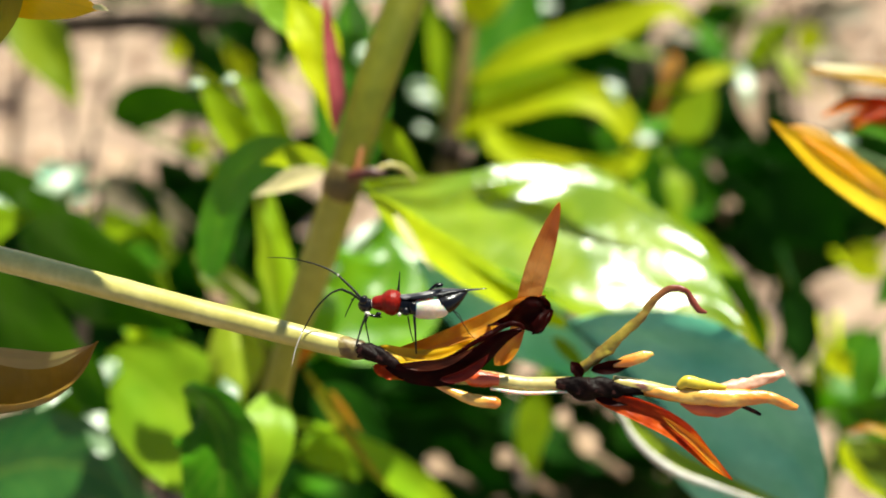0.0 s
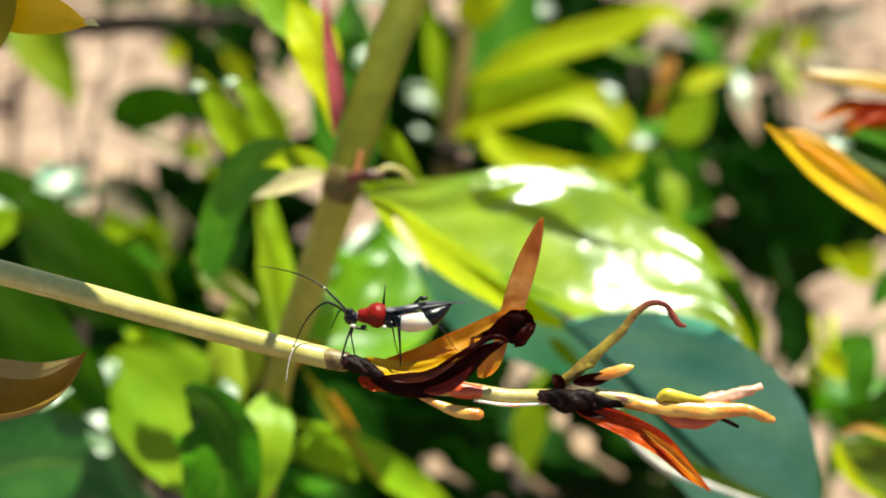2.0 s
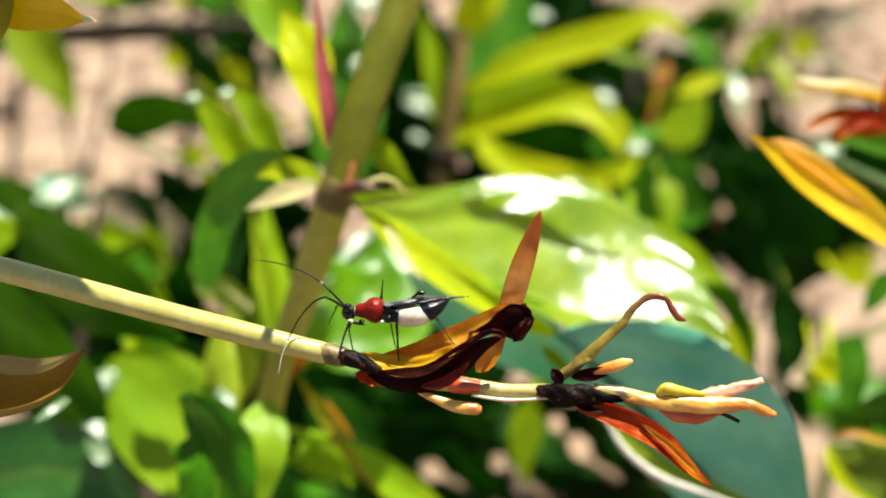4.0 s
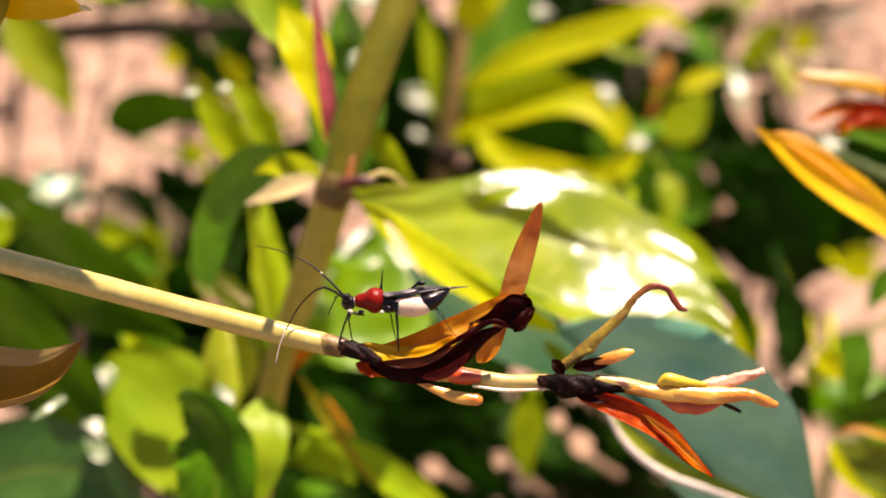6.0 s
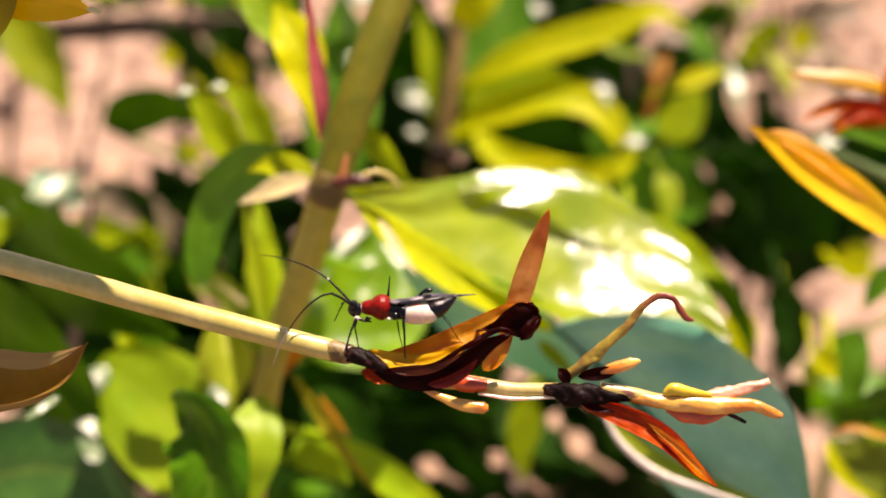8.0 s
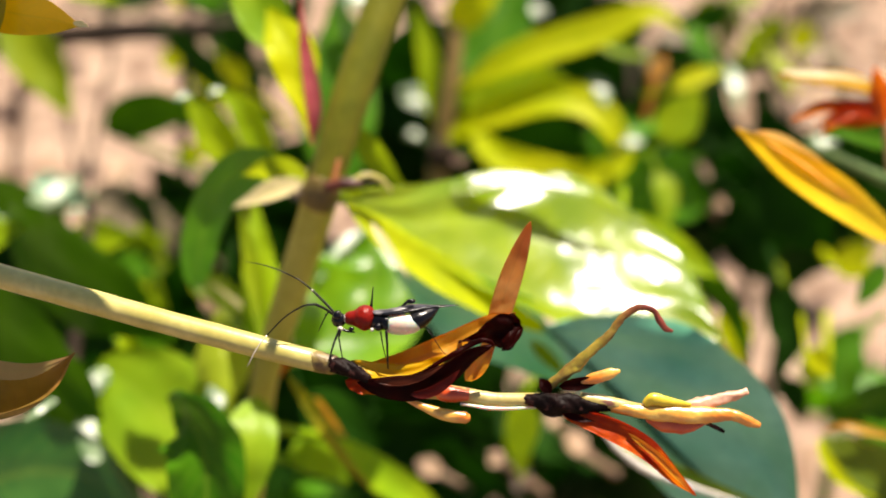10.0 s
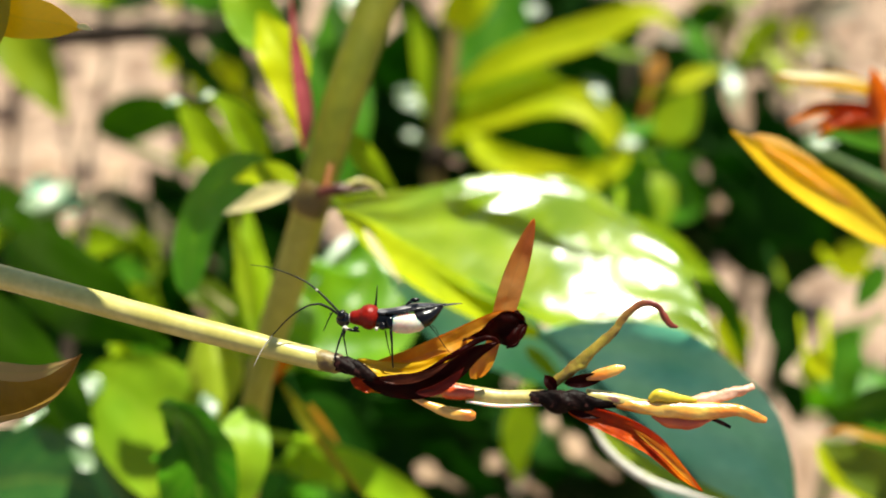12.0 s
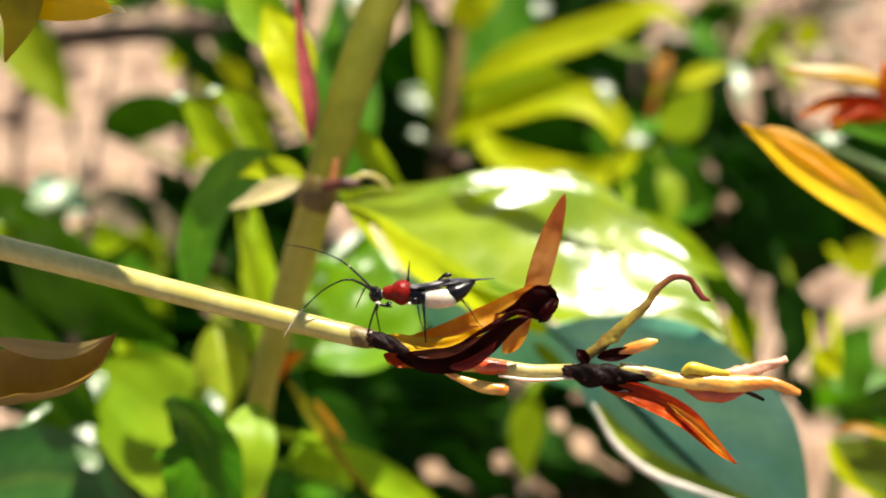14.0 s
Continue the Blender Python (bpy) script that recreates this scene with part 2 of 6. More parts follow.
ivory_shell.inputs["Subsurface Weight"].default_value, ivory_shell.inputs["Subsurface Scale"].default_value = 0.7, 0.0012
WING = solid_material("wing_smoky", (0.02, 0.02, 0.027), (0.05, 0.05, 0.06), 800, 0.25, 0.00002, gloss=0.6)
# WING_PALE's light tone holds the white highlights on a dark wing base
WING_PALE = solid_material("wing_pale_highlights", (0.025, 0.022, 0.026), (0.42, 0.39, 0.40), 700, 0.28, 0.00003, gloss=0.9)
HAIR = solid_material("leg_black", (0.003, 0.003, 0.003), (0.008, 0.007, 0.006), 900, 0.4, 0.00002, gloss=0.2)
PALE = solid_material("joint_pale", (0.55, 0.5, 0.42), (0.72, 0.68, 0.6), 900, 0.35, 0.00002)


# ---- building helpers ----
def curve_at(pts, s):
    """A smooth curve through points, s from 0 to 1, that does not swing out where they stand unevenly."""
    n = len(pts) - 1
    if n == 1:
        return pts[0].lerp(pts[1], s)
    i = min(int(s * n), n - 1)
    f = s * n - i
    a, b = pts[i], pts[i + 1]
    size = (b - a).length
    before = pts[i - 1] if i else a * 2 - b
    after = pts[i + 2] if i + 2 <= n else b * 2 - a
    ta = (b - before) * (size / max(1e-9, (b - a).length + (a - before).length))
    tb = (after - a) * (size / max(1e-9, (b - a).length + (after - b).length))
    return a * (2 * f ** 3 - 3 * f * f + 1) + ta * (f ** 3 - 2 * f * f + f) + b * (3 * f * f - 2 * f ** 3) + tb * (f ** 3 - f * f)


def value_at(vals, s):
    n = len(vals) - 1
    i = min(int(s * n), n - 1)
    return vals[i] + (vals[i + 1] - vals[i]) * (s * n - i)


def tube(bm, pts, radii, around=12, along=0, rough=0.0, flat=1.0):
    """A rounded stalk through points with radii spread evenly over them."""
    pts = [Vector(p) for p in pts]
    along = along or 5 * (len(pts) - 1) + 2
    rings, side = [], None
    for k in range(along + 1):
        s = k / along
        c = curve_at(pts, s)
        t = (curve_at(pts, min(1, s + 0.01)) - curve_at(pts, max(0, s - 0.01))).normalized()
        side = (side - t * side.dot(t)) if side else t.orthogonal()
        side.normalize()
        up = t.cross(side)
        r = value_at(radii, s)
        ring = []
        for j in range(around):
            a = math.tau * j / around
            turn = Vector((math.cos(a), math.sin(a), 0))
            w = 1 + rough * (noise.noise(c * 650 + turn * 0.9) + 0.5 * noise.noise(c * 1900 + turn * 2.2))
            ring.append(bm.verts.new(c + (side * math.cos(a) + up * math.sin(a) * flat) * r * w))
        rings.append(ring)
    uv = bm.loops.layers.uv.verify()
    for k, (a, b) in enumerate(zip(rings, rings[1:])):
        for j in range(around):
            f = bm.faces.new((a[j], a[(j + 1) % around], b[(j + 1) % around], b[j]))
            for loop, du in zip(f.loops, (0, 0, 1, 1)):
                loop[uv].uv = ((k + du) / along, 0.15)
    for ring, flip in ((rings[0], True), (rings[-1], False)):
        r = ring[::-1] if flip else ring
        bm.faces.new(r)
    return bm


def blade(bm, pts, width, facing, fold=0.25, wave=0.06, nu=16, nv=8, swell=0.75, twist=0.0, thick=0.0, curl=0.0, blunt=0.0, lop=1.0, full=0.85, quilt=0.0, ribs=7.0, seed=0):
    """A leaf blade along a curve: pointed ends, a fold at the midrib, a wavy rim. thick closes it as a thin shell."""
    pts = [Vector(p) for p in pts]
    uv = bm.loops.layers.uv.verify()
    shift = Vector((seed * 3.7, seed * 1.3, seed * 2.1))
    layers = []
    size = sum((b - a).length for a, b in zip(pts, pts[1:]))
    for sgn in ((1, -1) if thick else (0,)):
        grid = []
        for i in range(nu + 1):
            s = i / nu
            c = curve_at(pts, s)
            t = (curve_at(pts, min(1, s + 0.02)) - curve_at(pts, max(0, s - 0.02))).normalized()
            n = Vector(facing) - t * Vector(facing).dot(t)
            if n.length < 1e-4:
                n = t.orthogonal()
            n.normalize()
            n = Matrix.Rotation(radians(twist) * s, 3, t) @ n
            side = t.cross(n)
            w = 0.5 * width * max(0.02, math.sin(math.pi * min(1, s ** swell)) ** full * (1 - 0.25 * s ** 6))
            if blunt:
                w = 0.5 * width * max(0.02, min(1.0, (s / 0.35) ** 0.6) * (1 - s ** 9) ** 0.5 * (1 - blunt * s))
            row = []
            for j in range(nv + 1):
                v = 2 * j / nv - 1
                v *= lop if v > 0 else 1.0
                lift = w * (fold * abs(v) + curl * v * v)
                ripple = wave * width * noise.noise(Vector((s * 5, v * 1.6, 0)) + shift) * (0.3 + abs(v))
                ripple += quilt * math.sin(math.tau * (ribs * s - 2.1 * abs(v) + 0.25 * noise.noise(Vector((s * 3, v, 7)) + shift))) * min(1.0, 3 * abs(v))
                q = c + side * (v * w * (1 - 0.25 * min(1.0, abs(curl)) * v * v)) + n * (lift + ripple + sgn * thick * 0.5)
                row.append(bm.verts.new(q))
            grid.append(row)
        layers.append(grid)
        for i in range(nu):
            for j in range(nv):
                vs = [grid[i][j], grid[i + 1][j], grid[i + 1][j + 1], grid[i][j + 1]]
                uvs = [(i / nu, j / nv), ((i + 1) / nu, j / nv), ((i + 1) / nu, (j + 1) / nv), (i / nu, (j + 1) / nv)]
                if sgn < 0:
                    vs, uvs = vs[::-1], uvs[::-1]
                f = bm.faces.new(vs)
                for loop, c2 in zip(f.loops, uvs):
                    loop[uv].uv = c2
    if thick:
        a, b = layers
        rim = [(i, 0) for i in range(nu + 1)] + [(nu, j) for j in range(1, nv + 1)] + [(i, nv) for i in range(nu - 1, -1, -1)] + [(0, j) for j in range(nv - 1, 0, -1)]
        for (i, j), (k, l) in zip(rim, rim[1:] + rim[:1]):
            f = bm.faces.new((a[i][j], a[k][l], b[k][l], b[i][j]))
            for loop in f.loops:
                loop[uv].uv = (i / nu, j / nv)
    return bm


def ball(bm, centre, radii, turn=None, seg=20, rings=14):
    m = Matrix.Translation(centre) @ (turn.to_4x4() if turn else Matrix()) @ Matrix.Diagonal((*radii, 1))
    bmesh.ops.create_uvsphere(bm, u_segments=seg, v_segments=rings, radius=1, matrix=m)
    return bm


# the plants and the soil behind the twig are planned at a smaller scale than they stand
STAND = Matrix.Translation((0, 0, 0.5)) @ Matrix.Scale(1.35, 4) @ Matrix.Translation((0, 0, -0.5))


def part(name, bm, material, parent, label=""):
    """Links a bmesh, drawn in world places, as one smooth mesh under a thing or a part."""
    chain, m = parent, Matrix()
    while chain:
        m = chain.matrix_basis @ m
        chain = chain.parent
    top = parent
    while top and top.parent:
        top = top.parent
    if not top or top.name.split(".")[0] not in ("twig", "insect"):
        bm.transform(STAND)
    bmesh.ops.recalc_face_normals(bm, faces=bm.faces) if "leaf" not in name else None
    bm.transform(m.inverted())
    mesh = bpy.data.meshes.new(name)
    bm.to_mesh(mesh)
    bm.free()
    mesh.materials.append(material)
    mesh.shade_smooth()
    ob = new(name, mesh)
    ob.parent = parent
    return tagged(ob, label)


def thing(name, place, label, category, group="", kind=""):
    ob = new(name)
    ob.empty_display_size = 0.01
    ob.matrix_basis = Matrix.Translation(place if name in ("twig", "insect") else STAND @ Vector(place))
    return tagged(ob, label, category, group, kind)


count = 0


def leaf(plant, material, pts, width, facing=UP, label="", name="leaf", stalk=None, stalk_r=0.0006, **shape):
    """One leaf of a plant; stalk is the place on the stem that it grows from."""
    global count
    count += 1
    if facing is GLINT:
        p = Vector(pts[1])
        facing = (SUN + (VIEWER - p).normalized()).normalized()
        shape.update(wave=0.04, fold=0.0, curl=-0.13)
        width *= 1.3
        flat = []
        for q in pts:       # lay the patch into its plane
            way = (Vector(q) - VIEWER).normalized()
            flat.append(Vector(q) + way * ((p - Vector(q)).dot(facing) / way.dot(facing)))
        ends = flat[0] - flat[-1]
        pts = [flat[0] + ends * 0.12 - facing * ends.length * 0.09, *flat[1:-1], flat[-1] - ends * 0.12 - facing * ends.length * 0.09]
    shape.setdefault("seed", count)
    bm = blade(bmesh.new(), pts, width, facing, **shape)
    if stalk:
        a, b, c = Vector(stalk), Vector(pts[0]), Vector(pts[1])
        tube(bm, [a, a.lerp(b, 0.6) + (b - c) * 0.03, b, b.lerp(c, 0.15)], [stalk_r * 1.3, stalk_r, stalk_r, stalk_r * 0.4], 6)
    return part(name, bm, material, plant, label)


# ---- ground ----
def ground():
    bm = bmesh.new()
    ticks = [-300, -80, -20, -6, -3, -2] + [-1.5 + 0.06 * i for i in range(51)] + [2, 3, 6, 20, 80, 300]
    rows = []
    for y in ticks:
        row = []
        for x in ticks:
            near = max(0.0, 1 - max(abs(x), abs(y)) / 6)
            z = near * (0.025 * noise.noise(Vector((x * 3, y * 3, 0))) + 0.012 * noise.noise(Vector((x * 11, y * 11, 4))))
            row.append(bm.verts.new((x, y, z)))
        rows.append(row)
    for a, b in zip(rows, rows[1:]):
        for j in range(len(ticks) - 1):
            bm.faces.new((a[j], a[j + 1], b[j + 1], b[j]))
    ob = part("ground", bm, SOIL, None)
    tagged(ob, "bare pinkish-brown sunlit soil between the plants", "ground", kind="structure")


ground()


def ground_litter():
    # dry leaves and clods lying on the soil
    random.seed(77)
    bm = bmesh.new()
    for i in range(1200):
        x, y = random.gauss(0.0, 0.75), random.gauss(0.95, 0.65)
        size = random.uniform(0.02, 0.06)
        turn = random.uniform(0, math.tau)
        way = Vector((math.cos(turn), math.sin(turn), random.uniform(-0.1, 0.25)))
        at = Vector((x, y, 0.03 + size * 0.15))
        face = Vector((random.gauss(0, 0.5), random.gauss(-0.2, 0.5), 1.0))
        blade(bm, [at - way * size * 0.5, at + Vector((0, 0, size * 0.12)), at + way * size * 0.5], size * random.uniform(0.35, 0.7), face, nu=6, nv=4, fold=random.uniform(-0.3, 0.5), seed=i)
    tagged(part("dry_leaf_litter", bm, LITTER, None), "dry pinkish leaves lying scattered on the soil", "leaf litter", kind="stuff")


ground_litter()

# ---- the twig with the insect: the thing in focus ----
TWIG_AT = (-0.02967, 0.06505, 0.45342)
twig = thing("twig", TWIG_AT, "yellow-green shoot with blackened nodes and young red-orange leaves", "twig")


CAM_LEAN = Euler((radians(55), 0, 0)).to_matrix()     # the camera's starting tilt, in which the twig lies flat


def build_twig():
    old = tube(bmesh.new(), [(-0.11288, 0.05758, 0.37302), (-0.09733, 0.08098, 0.42387), (-0.06701, 0.07569, 0.44769), (-0.04967, 0.07158, 0.45229), (-0.03635, 0.06754, 0.45175), (-0.02886, 0.06530, 0.45117), (-0.02179, 0.06354, 0.45023), (-0.01336, 0.06187, 0.44888), (-0.00822, 0.06115, 0.44785), (-0.00608, 0.06089, 0.44749)],
               [0.00223, 0.00190, 0.00151, 0.00114, 0.00102, 0.00100, 0.00098, 0.00094, 0.00088, 0.00060], 18, 70, 0.03)
    part("stem", old, STEM, twig, "smooth yellow-green stem")
    knot = tube(bmesh.new(), [(-0.00758, 0.06106, 0.44799), (-0.00686, 0.06084, 0.44777), (-0.00588, 0.06061, 0.44761), (-0.00471, 0.06031, 0.44735), (-0.00365, 0.06003, 0.44695), (-0.00259, 0.05995, 0.44649)], [0.00026, 0.00058, 0.00062, 0.00056, 0.00052, 0.00030], 28, 80, 0.3)
    stain = tube(bmesh.new(), [(-0.00876, 0.06123, 0.44796), (-0.00769, 0.06110, 0.44778), (-0.00643, 0.06092, 0.44752), (-0.00590, 0.06084, 0.44742)], [0.00078, 0.00089, 0.00074, 0.00050], 18, 24, 0.16)
    part("stem", stain, solid_material("stem_browned", (0.10, 0.06, 0.02), (0.34, 0.26, 0.06), 500, 0.45, 0.00008), twig, "browned end of the stem")
    part("node", knot, NODE, twig, "blackened knobbly node")
    mid = tube(bmesh.new(), [(-0.00421, 0.06058, 0.44670), (-0.00018, 0.06019, 0.44561), (0.00319, 0.06006, 0.44543), (0.00655, 0.05963, 0.44516), (0.01010, 0.05941, 0.44537)], [0.00054, 0.00058, 0.00063, 0.00058, 0.00058], 16, 30, 0.05)
    part("stem", mid, STEM_STAINED, twig, "pale green stem between the nodes")
    knot = tube(bmesh.new(), [(0.00841, 0.05948, 0.44530), (0.00998, 0.05921, 0.44543), (0.01131, 0.05900, 0.44531), (0.01247, 0.05908, 0.44542), (0.01373, 0.05900, 0.44514), (0.01591, 0.05915, 0.44500)], [0.00040, 0.00063, 0.00089, 0.00080, 0.00067, 0.00040], 24, 80, 0.34)
    leaf(twig, MAROON, [(0.01094, 0.05942, 0.44608), (0.01040, 0.05987, 0.44673), (0.01006, 0.06020, 0.44703)], 0.00098, FRONT, "black scale leaf", thick=0.0002)
    leaf(twig, MAROON, [(0.01181, 0.05853, 0.44498), (0.01359, 0.05837, 0.44476), (0.01547, 0.05829, 0.44447)], 0.00116, FRONT, "dark red scale leaf", thick=0.0002)
    part("node", knot, NODE, twig, "blackened knobbly node")
    tip = tube(bmesh.new(), [(0.01347, 0.05953, 0.44537), (0.01546, 0.05930, 0.44522), (0.01770, 0.05907, 0.44489), (0.01993, 0.05892, 0.44467)], [0.00063, 0.00058, 0.00049, 0.00045], 14, 20, 0.08)
    part("stem", tip, STEM_STAINED, twig, "reddish tip of the stem")
    thin = tube(bmesh.new(), [(0.00373, 0.05891, 0.44535), (0.00649, 0.05870, 0.44506), (0.00984, 0.05885, 0.44510)], [0.00011, 0.00015, 0.00011], 8)
    part("leaf_stalk", thin, IVORY, twig, "thin pale stalk")

    # the upright young leaf behind and the dark boat-shaped one before it
    leaf(twig, ORANGE, [(-0.00450, 0.06119, 0.44687), (-0.00081, 0.06176, 0.44716), (0.00290, 0.06287, 0.44822), (0.00636, 0.06404, 0.44972), (0.00825, 0.06438, 0.45038)], 0.00200, (0.2, -0.7, 0.8), "orange boat-shaped young leaf with a dark tip",
         fold=0.35, wave=0.05, nu=36, nv=10, thick=0.00012, swell=0.8)
    leaf(twig, TAN, [(0.00525, 0.06264, 0.44580), (0.00660, 0.06444, 0.44906), (0.00781, 0.06664, 0.45256), (0.00940, 0.06910, 0.45624)], 0.00205, (0.30, -0.8, 0.6), "tan-brown upright young leaf",
         fold=0.3, wave=0.03, nu=28, nv=10, thick=0.00012, swell=1.2, full=0.55)
    leaf(twig, MAROON, [(0.00349, 0.06218, 0.44897), (0.00527, 0.06233, 0.44954), (0.00688, 0.06258, 0.44990), (0.00869, 0.06295, 0.45007)], 0.00295, FRONT + Vector((0.25, 0, 0)), "shrivelled dark leaf tip", fold=0.35, wave=0.35, nu=28, nv=12, thick=0.00014, swell=2.1, full=0.8)
    leaf(twig, MAROON, [(0.00781, 0.06372, 0.45083), (0.00796, 0.06277, 0.44999), (0.00706, 0.06166, 0.44859)], 0.00098, (0.5, -0.8, 0.1), "crumpled dark end of the leaf", fold=0.5, wave=0.4, nv=8, thick=0.00014, blunt=0.2)
    leaf(twig, MAROON, [(-0.00452, 0.05965, 0.44693), (-0.00247, 0.05902, 0.44673), (0.00009, 0.05887, 0.44704), (0.00255, 0.05947, 0.44790), (0.00457, 0.06046, 0.44913), (0.00643, 0.06112, 0.44973)], 0.00229, FRONT + Vector((0.1, 0, -0.3)), "dark maroon boat-shaped leaf",
         fold=0.08, wave=0.09, nu=28, nv=12, thick=0.00016, swell=0.8, curl=-0.2)
    bm = tube(bmesh.new(), [(-0.00352, 0.05932, 0.44751), (-0.00175, 0.05910, 0.44789), (0.00009, 0.05907, 0.44820), (0.00227, 0.05977, 0.44920), (0.00358, 0.06027, 0.44974), (0.00526, 0.06091, 0.45030), (0.00605, 0.06093, 0.45016), (0.00632, 0.06076, 0.44974)], [0.00005, 0.00012, 0.00018, 0.00020, 0.00022, 0.00022, 0.00016, 0.00006], 12, 60, 0.35, 0.7)
    part("rolled_rim", bm, MAROON, twig, "rolled glossy dark rim of the leaf")
    leaf(twig, WINE, [(-0.00026, 0.05827, 0.44688), (0.00122, 0.05822, 0.44716), (0.00279, 0.05877, 0.44794), (0.00358, 0.05935, 0.44859)], 0.00083, FRONT, "red translucent fold of the dark leaf", fold=0.2, thick=0.0001)
    leaf(twig, RUSSET, [(-0.00316, 0.05910, 0.44754), (-0.00122, 0.05880, 0.44781), (0.00070, 0.05897, 0.44823), (0.00270, 0.05972, 0.44913)], 0.00074, FRONT, "reddish-brown band under the rim of the dark leaf", fold=0.1, wave=0.1, nu=24, thick=0.0001)
    leaf(twig, GOLD, [(-0.00518, 0.06105, 0.44788), (-0.00329, 0.06046, 0.44739), (-0.00080, 0.06021, 0.44738), (0.00187, 0.06079, 0.44804), (0.00348, 0.06151, 0.44872)], 0.00140, (0.0, -0.5, 0.85), "lit olive-yellow inside of the curled leaf", fold=0.5, wave=0.22, nu=30, nv=8, thick=0.00012)
    leaf(twig, RED, [(-0.00553, 0.06008, 0.44667), (-0.00418, 0.05962, 0.44637), (-0.00298, 0.05924, 0.44600)], 0.00107, FRONT, "small red scale leaf", fold=0.3, wave=0.35, thick=0.0002)
    leaf(twig, ORANGE, [(0.00414, 0.06065, 0.44628), (0.00529, 0.06128, 0.44751), (0.00646, 0.06207, 0.44865)], 0.00140, FRONT, "orange-red young leaf", fold=0.3, thick=0.0002)
    bm = tube(bmesh.new(), [(0.00126, 0.06014, 0.44572), (0.00233, 0.05986, 0.44567), (0.00340, 0.05971, 0.44563), (0.00439, 0.05973, 0.44549)], [0.00030, 0.00066, 0.00068, 0.00050], 14, 26, 0.2)
    part("stem_scale", bm, BUD_RED, twig, "red scale round the stem")
    bm = tube(bmesh.new(), [(-0.00062, 0.05926, 0.44550), (0.00071, 0.05883, 0.44506), (0.00249, 0.05847, 0.44455), (0.00418, 0.05834, 0.44437), (0.00454, 0.05834, 0.44437)], [0.00016, 0.00032, 0.00046, 0.00050, 0.00024], 14, 30, 0.16, 0.7)
    part("bud", bm, BUD, twig, "short golden bud")

    # the curled tendril-like leaf and small leaves of the second node
    bm = tube(bmesh.new(), [(0.01055, 0.05992, 0.44610), (0.01180, 0.06051, 0.44694), (0.01314, 0.06115, 0.44785), (0.01421, 0.06171, 0.44866), (0.01573, 0.06246, 0.44972), (0.01671, 0.06325, 0.45086), (0.01805, 0.06374, 0.45155), (0.01922, 0.06364, 0.45141), (0.01984, 0.06310, 0.45064), (0.02029, 0.06276, 0.45016), (0.02087, 0.06266, 0.45001)],
              [0.00036, 0.00042, 0.00050, 0.00044, 0.00034, 0.00032, 0.00025, 0.00024, 0.00030, 0.00024, 0.00008], 14, 80, 0.45, 0.55)
    withered = leaf_material("leaf_curled", (0.11, 0.05, 0.014), (0.38, 0.29, 0.035), (0.4, 0.25, 0.03), 0.12, 0.34, edge=(0.20, 0.035, 0.02), edge_from=0.34, lump_scale=500.0, vein_depth=0.0, lumps=0.8, grain=600.0)
    part("curled_leaf", bm, withered, twig, "withered curled leaf, olive with a red-brown hook")
    leaf(twig, MAROON, [(0.01165, 0.05997, 0.44635), (0.01362, 0.06000, 0.44674), (0.01540, 0.06031, 0.44717)], 0.00107, FRONT, "dark scale leaf", fold=0.3, thick=0.0002)
    bm = tube(bmesh.new(), [(0.01340, 0.06005, 0.44681), (0.01449, 0.06013, 0.44710), (0.01583, 0.06038, 0.44746), (0.01654, 0.06049, 0.44761)], [0.00022, 0.00049, 0.00045, 0.00013], 12, 16, 0.1, 0.6)
    part("bud", bm, BUD, twig, "small orange bud")
    leaf(twig, RED, [(0.01184, 0.05857, 0.44469), (0.01492, 0.05797, 0.44418), (0.01845, 0.05687, 0.44280), (0.02089, 0.05553, 0.44087), (0.02274, 0.05470, 0.43952)], 0.00185, (0.3, -0.85, 0.45), "orange-red narrow hanging leaf", fold=0.4, wave=0.12, nu=26, nv=10, thick=0.00014)
    leaf(twig, MAROON, [(0.01304, 0.05904, 0.44449), (0.01595, 0.05840, 0.44358), (0.01908, 0.05711, 0.44174)], 0.00197, HANG, "dark red hanging leaf", fold=0.3, thick=0.00014)
    leaf(twig, ORANGE, [(0.01717, 0.05734, 0.44381), (0.01933, 0.05623, 0.44258), (0.02118, 0.05517, 0.44106), (0.02247, 0.05450, 0.43975)], 0.00062, (0.3, -0.9, 0.3), "orange fold of the hanging leaf", fold=0.5, wave=0.2, nu=20, nv=8, thick=0.00014)

    # the bud at the end
    bm = tube(bmesh.new(), [(0.01587, 0.05895, 0.44506), (0.01850, 0.05865, 0.44498), (0.02136, 0.05842, 0.44483), (0.02380, 0.05842, 0.44483), (0.02558, 0.05842, 0.44483), (0.02704, 0.05812, 0.44440), (0.02784, 0.05797, 0.44418)],
              [0.00040, 0.00062, 0.00080, 0.00066, 0.00044, 0.00046, 0.00022], 18, 70, 0.16, 0.8)
    part("bud", bm, BUD, twig, "long golden leaf bud")
    bm = tube(bmesh.new(), [(0.01874, 0.05837, 0.44440), (0.02005, 0.05804, 0.44411), (0.02205, 0.05799, 0.44404), (0.02383, 0.05829, 0.44447)], [0.00022, 0.00063, 0.00063, 0.00018], 12, 28, 0.25, 0.7)
    part("bud_scale", bm, BUD_RED, twig, "red bud scale")
    bm = tube(bmesh.new(), [(0.01845, 0.05881, 0.44556), (0.01909, 0.05899, 0.44599), (0.02020, 0.05889, 0.44584), (0.02222, 0.05881, 0.44556)], [0.00026, 0.00050, 0.00044, 0.00016], 12, 20, 0.1, 0.7)
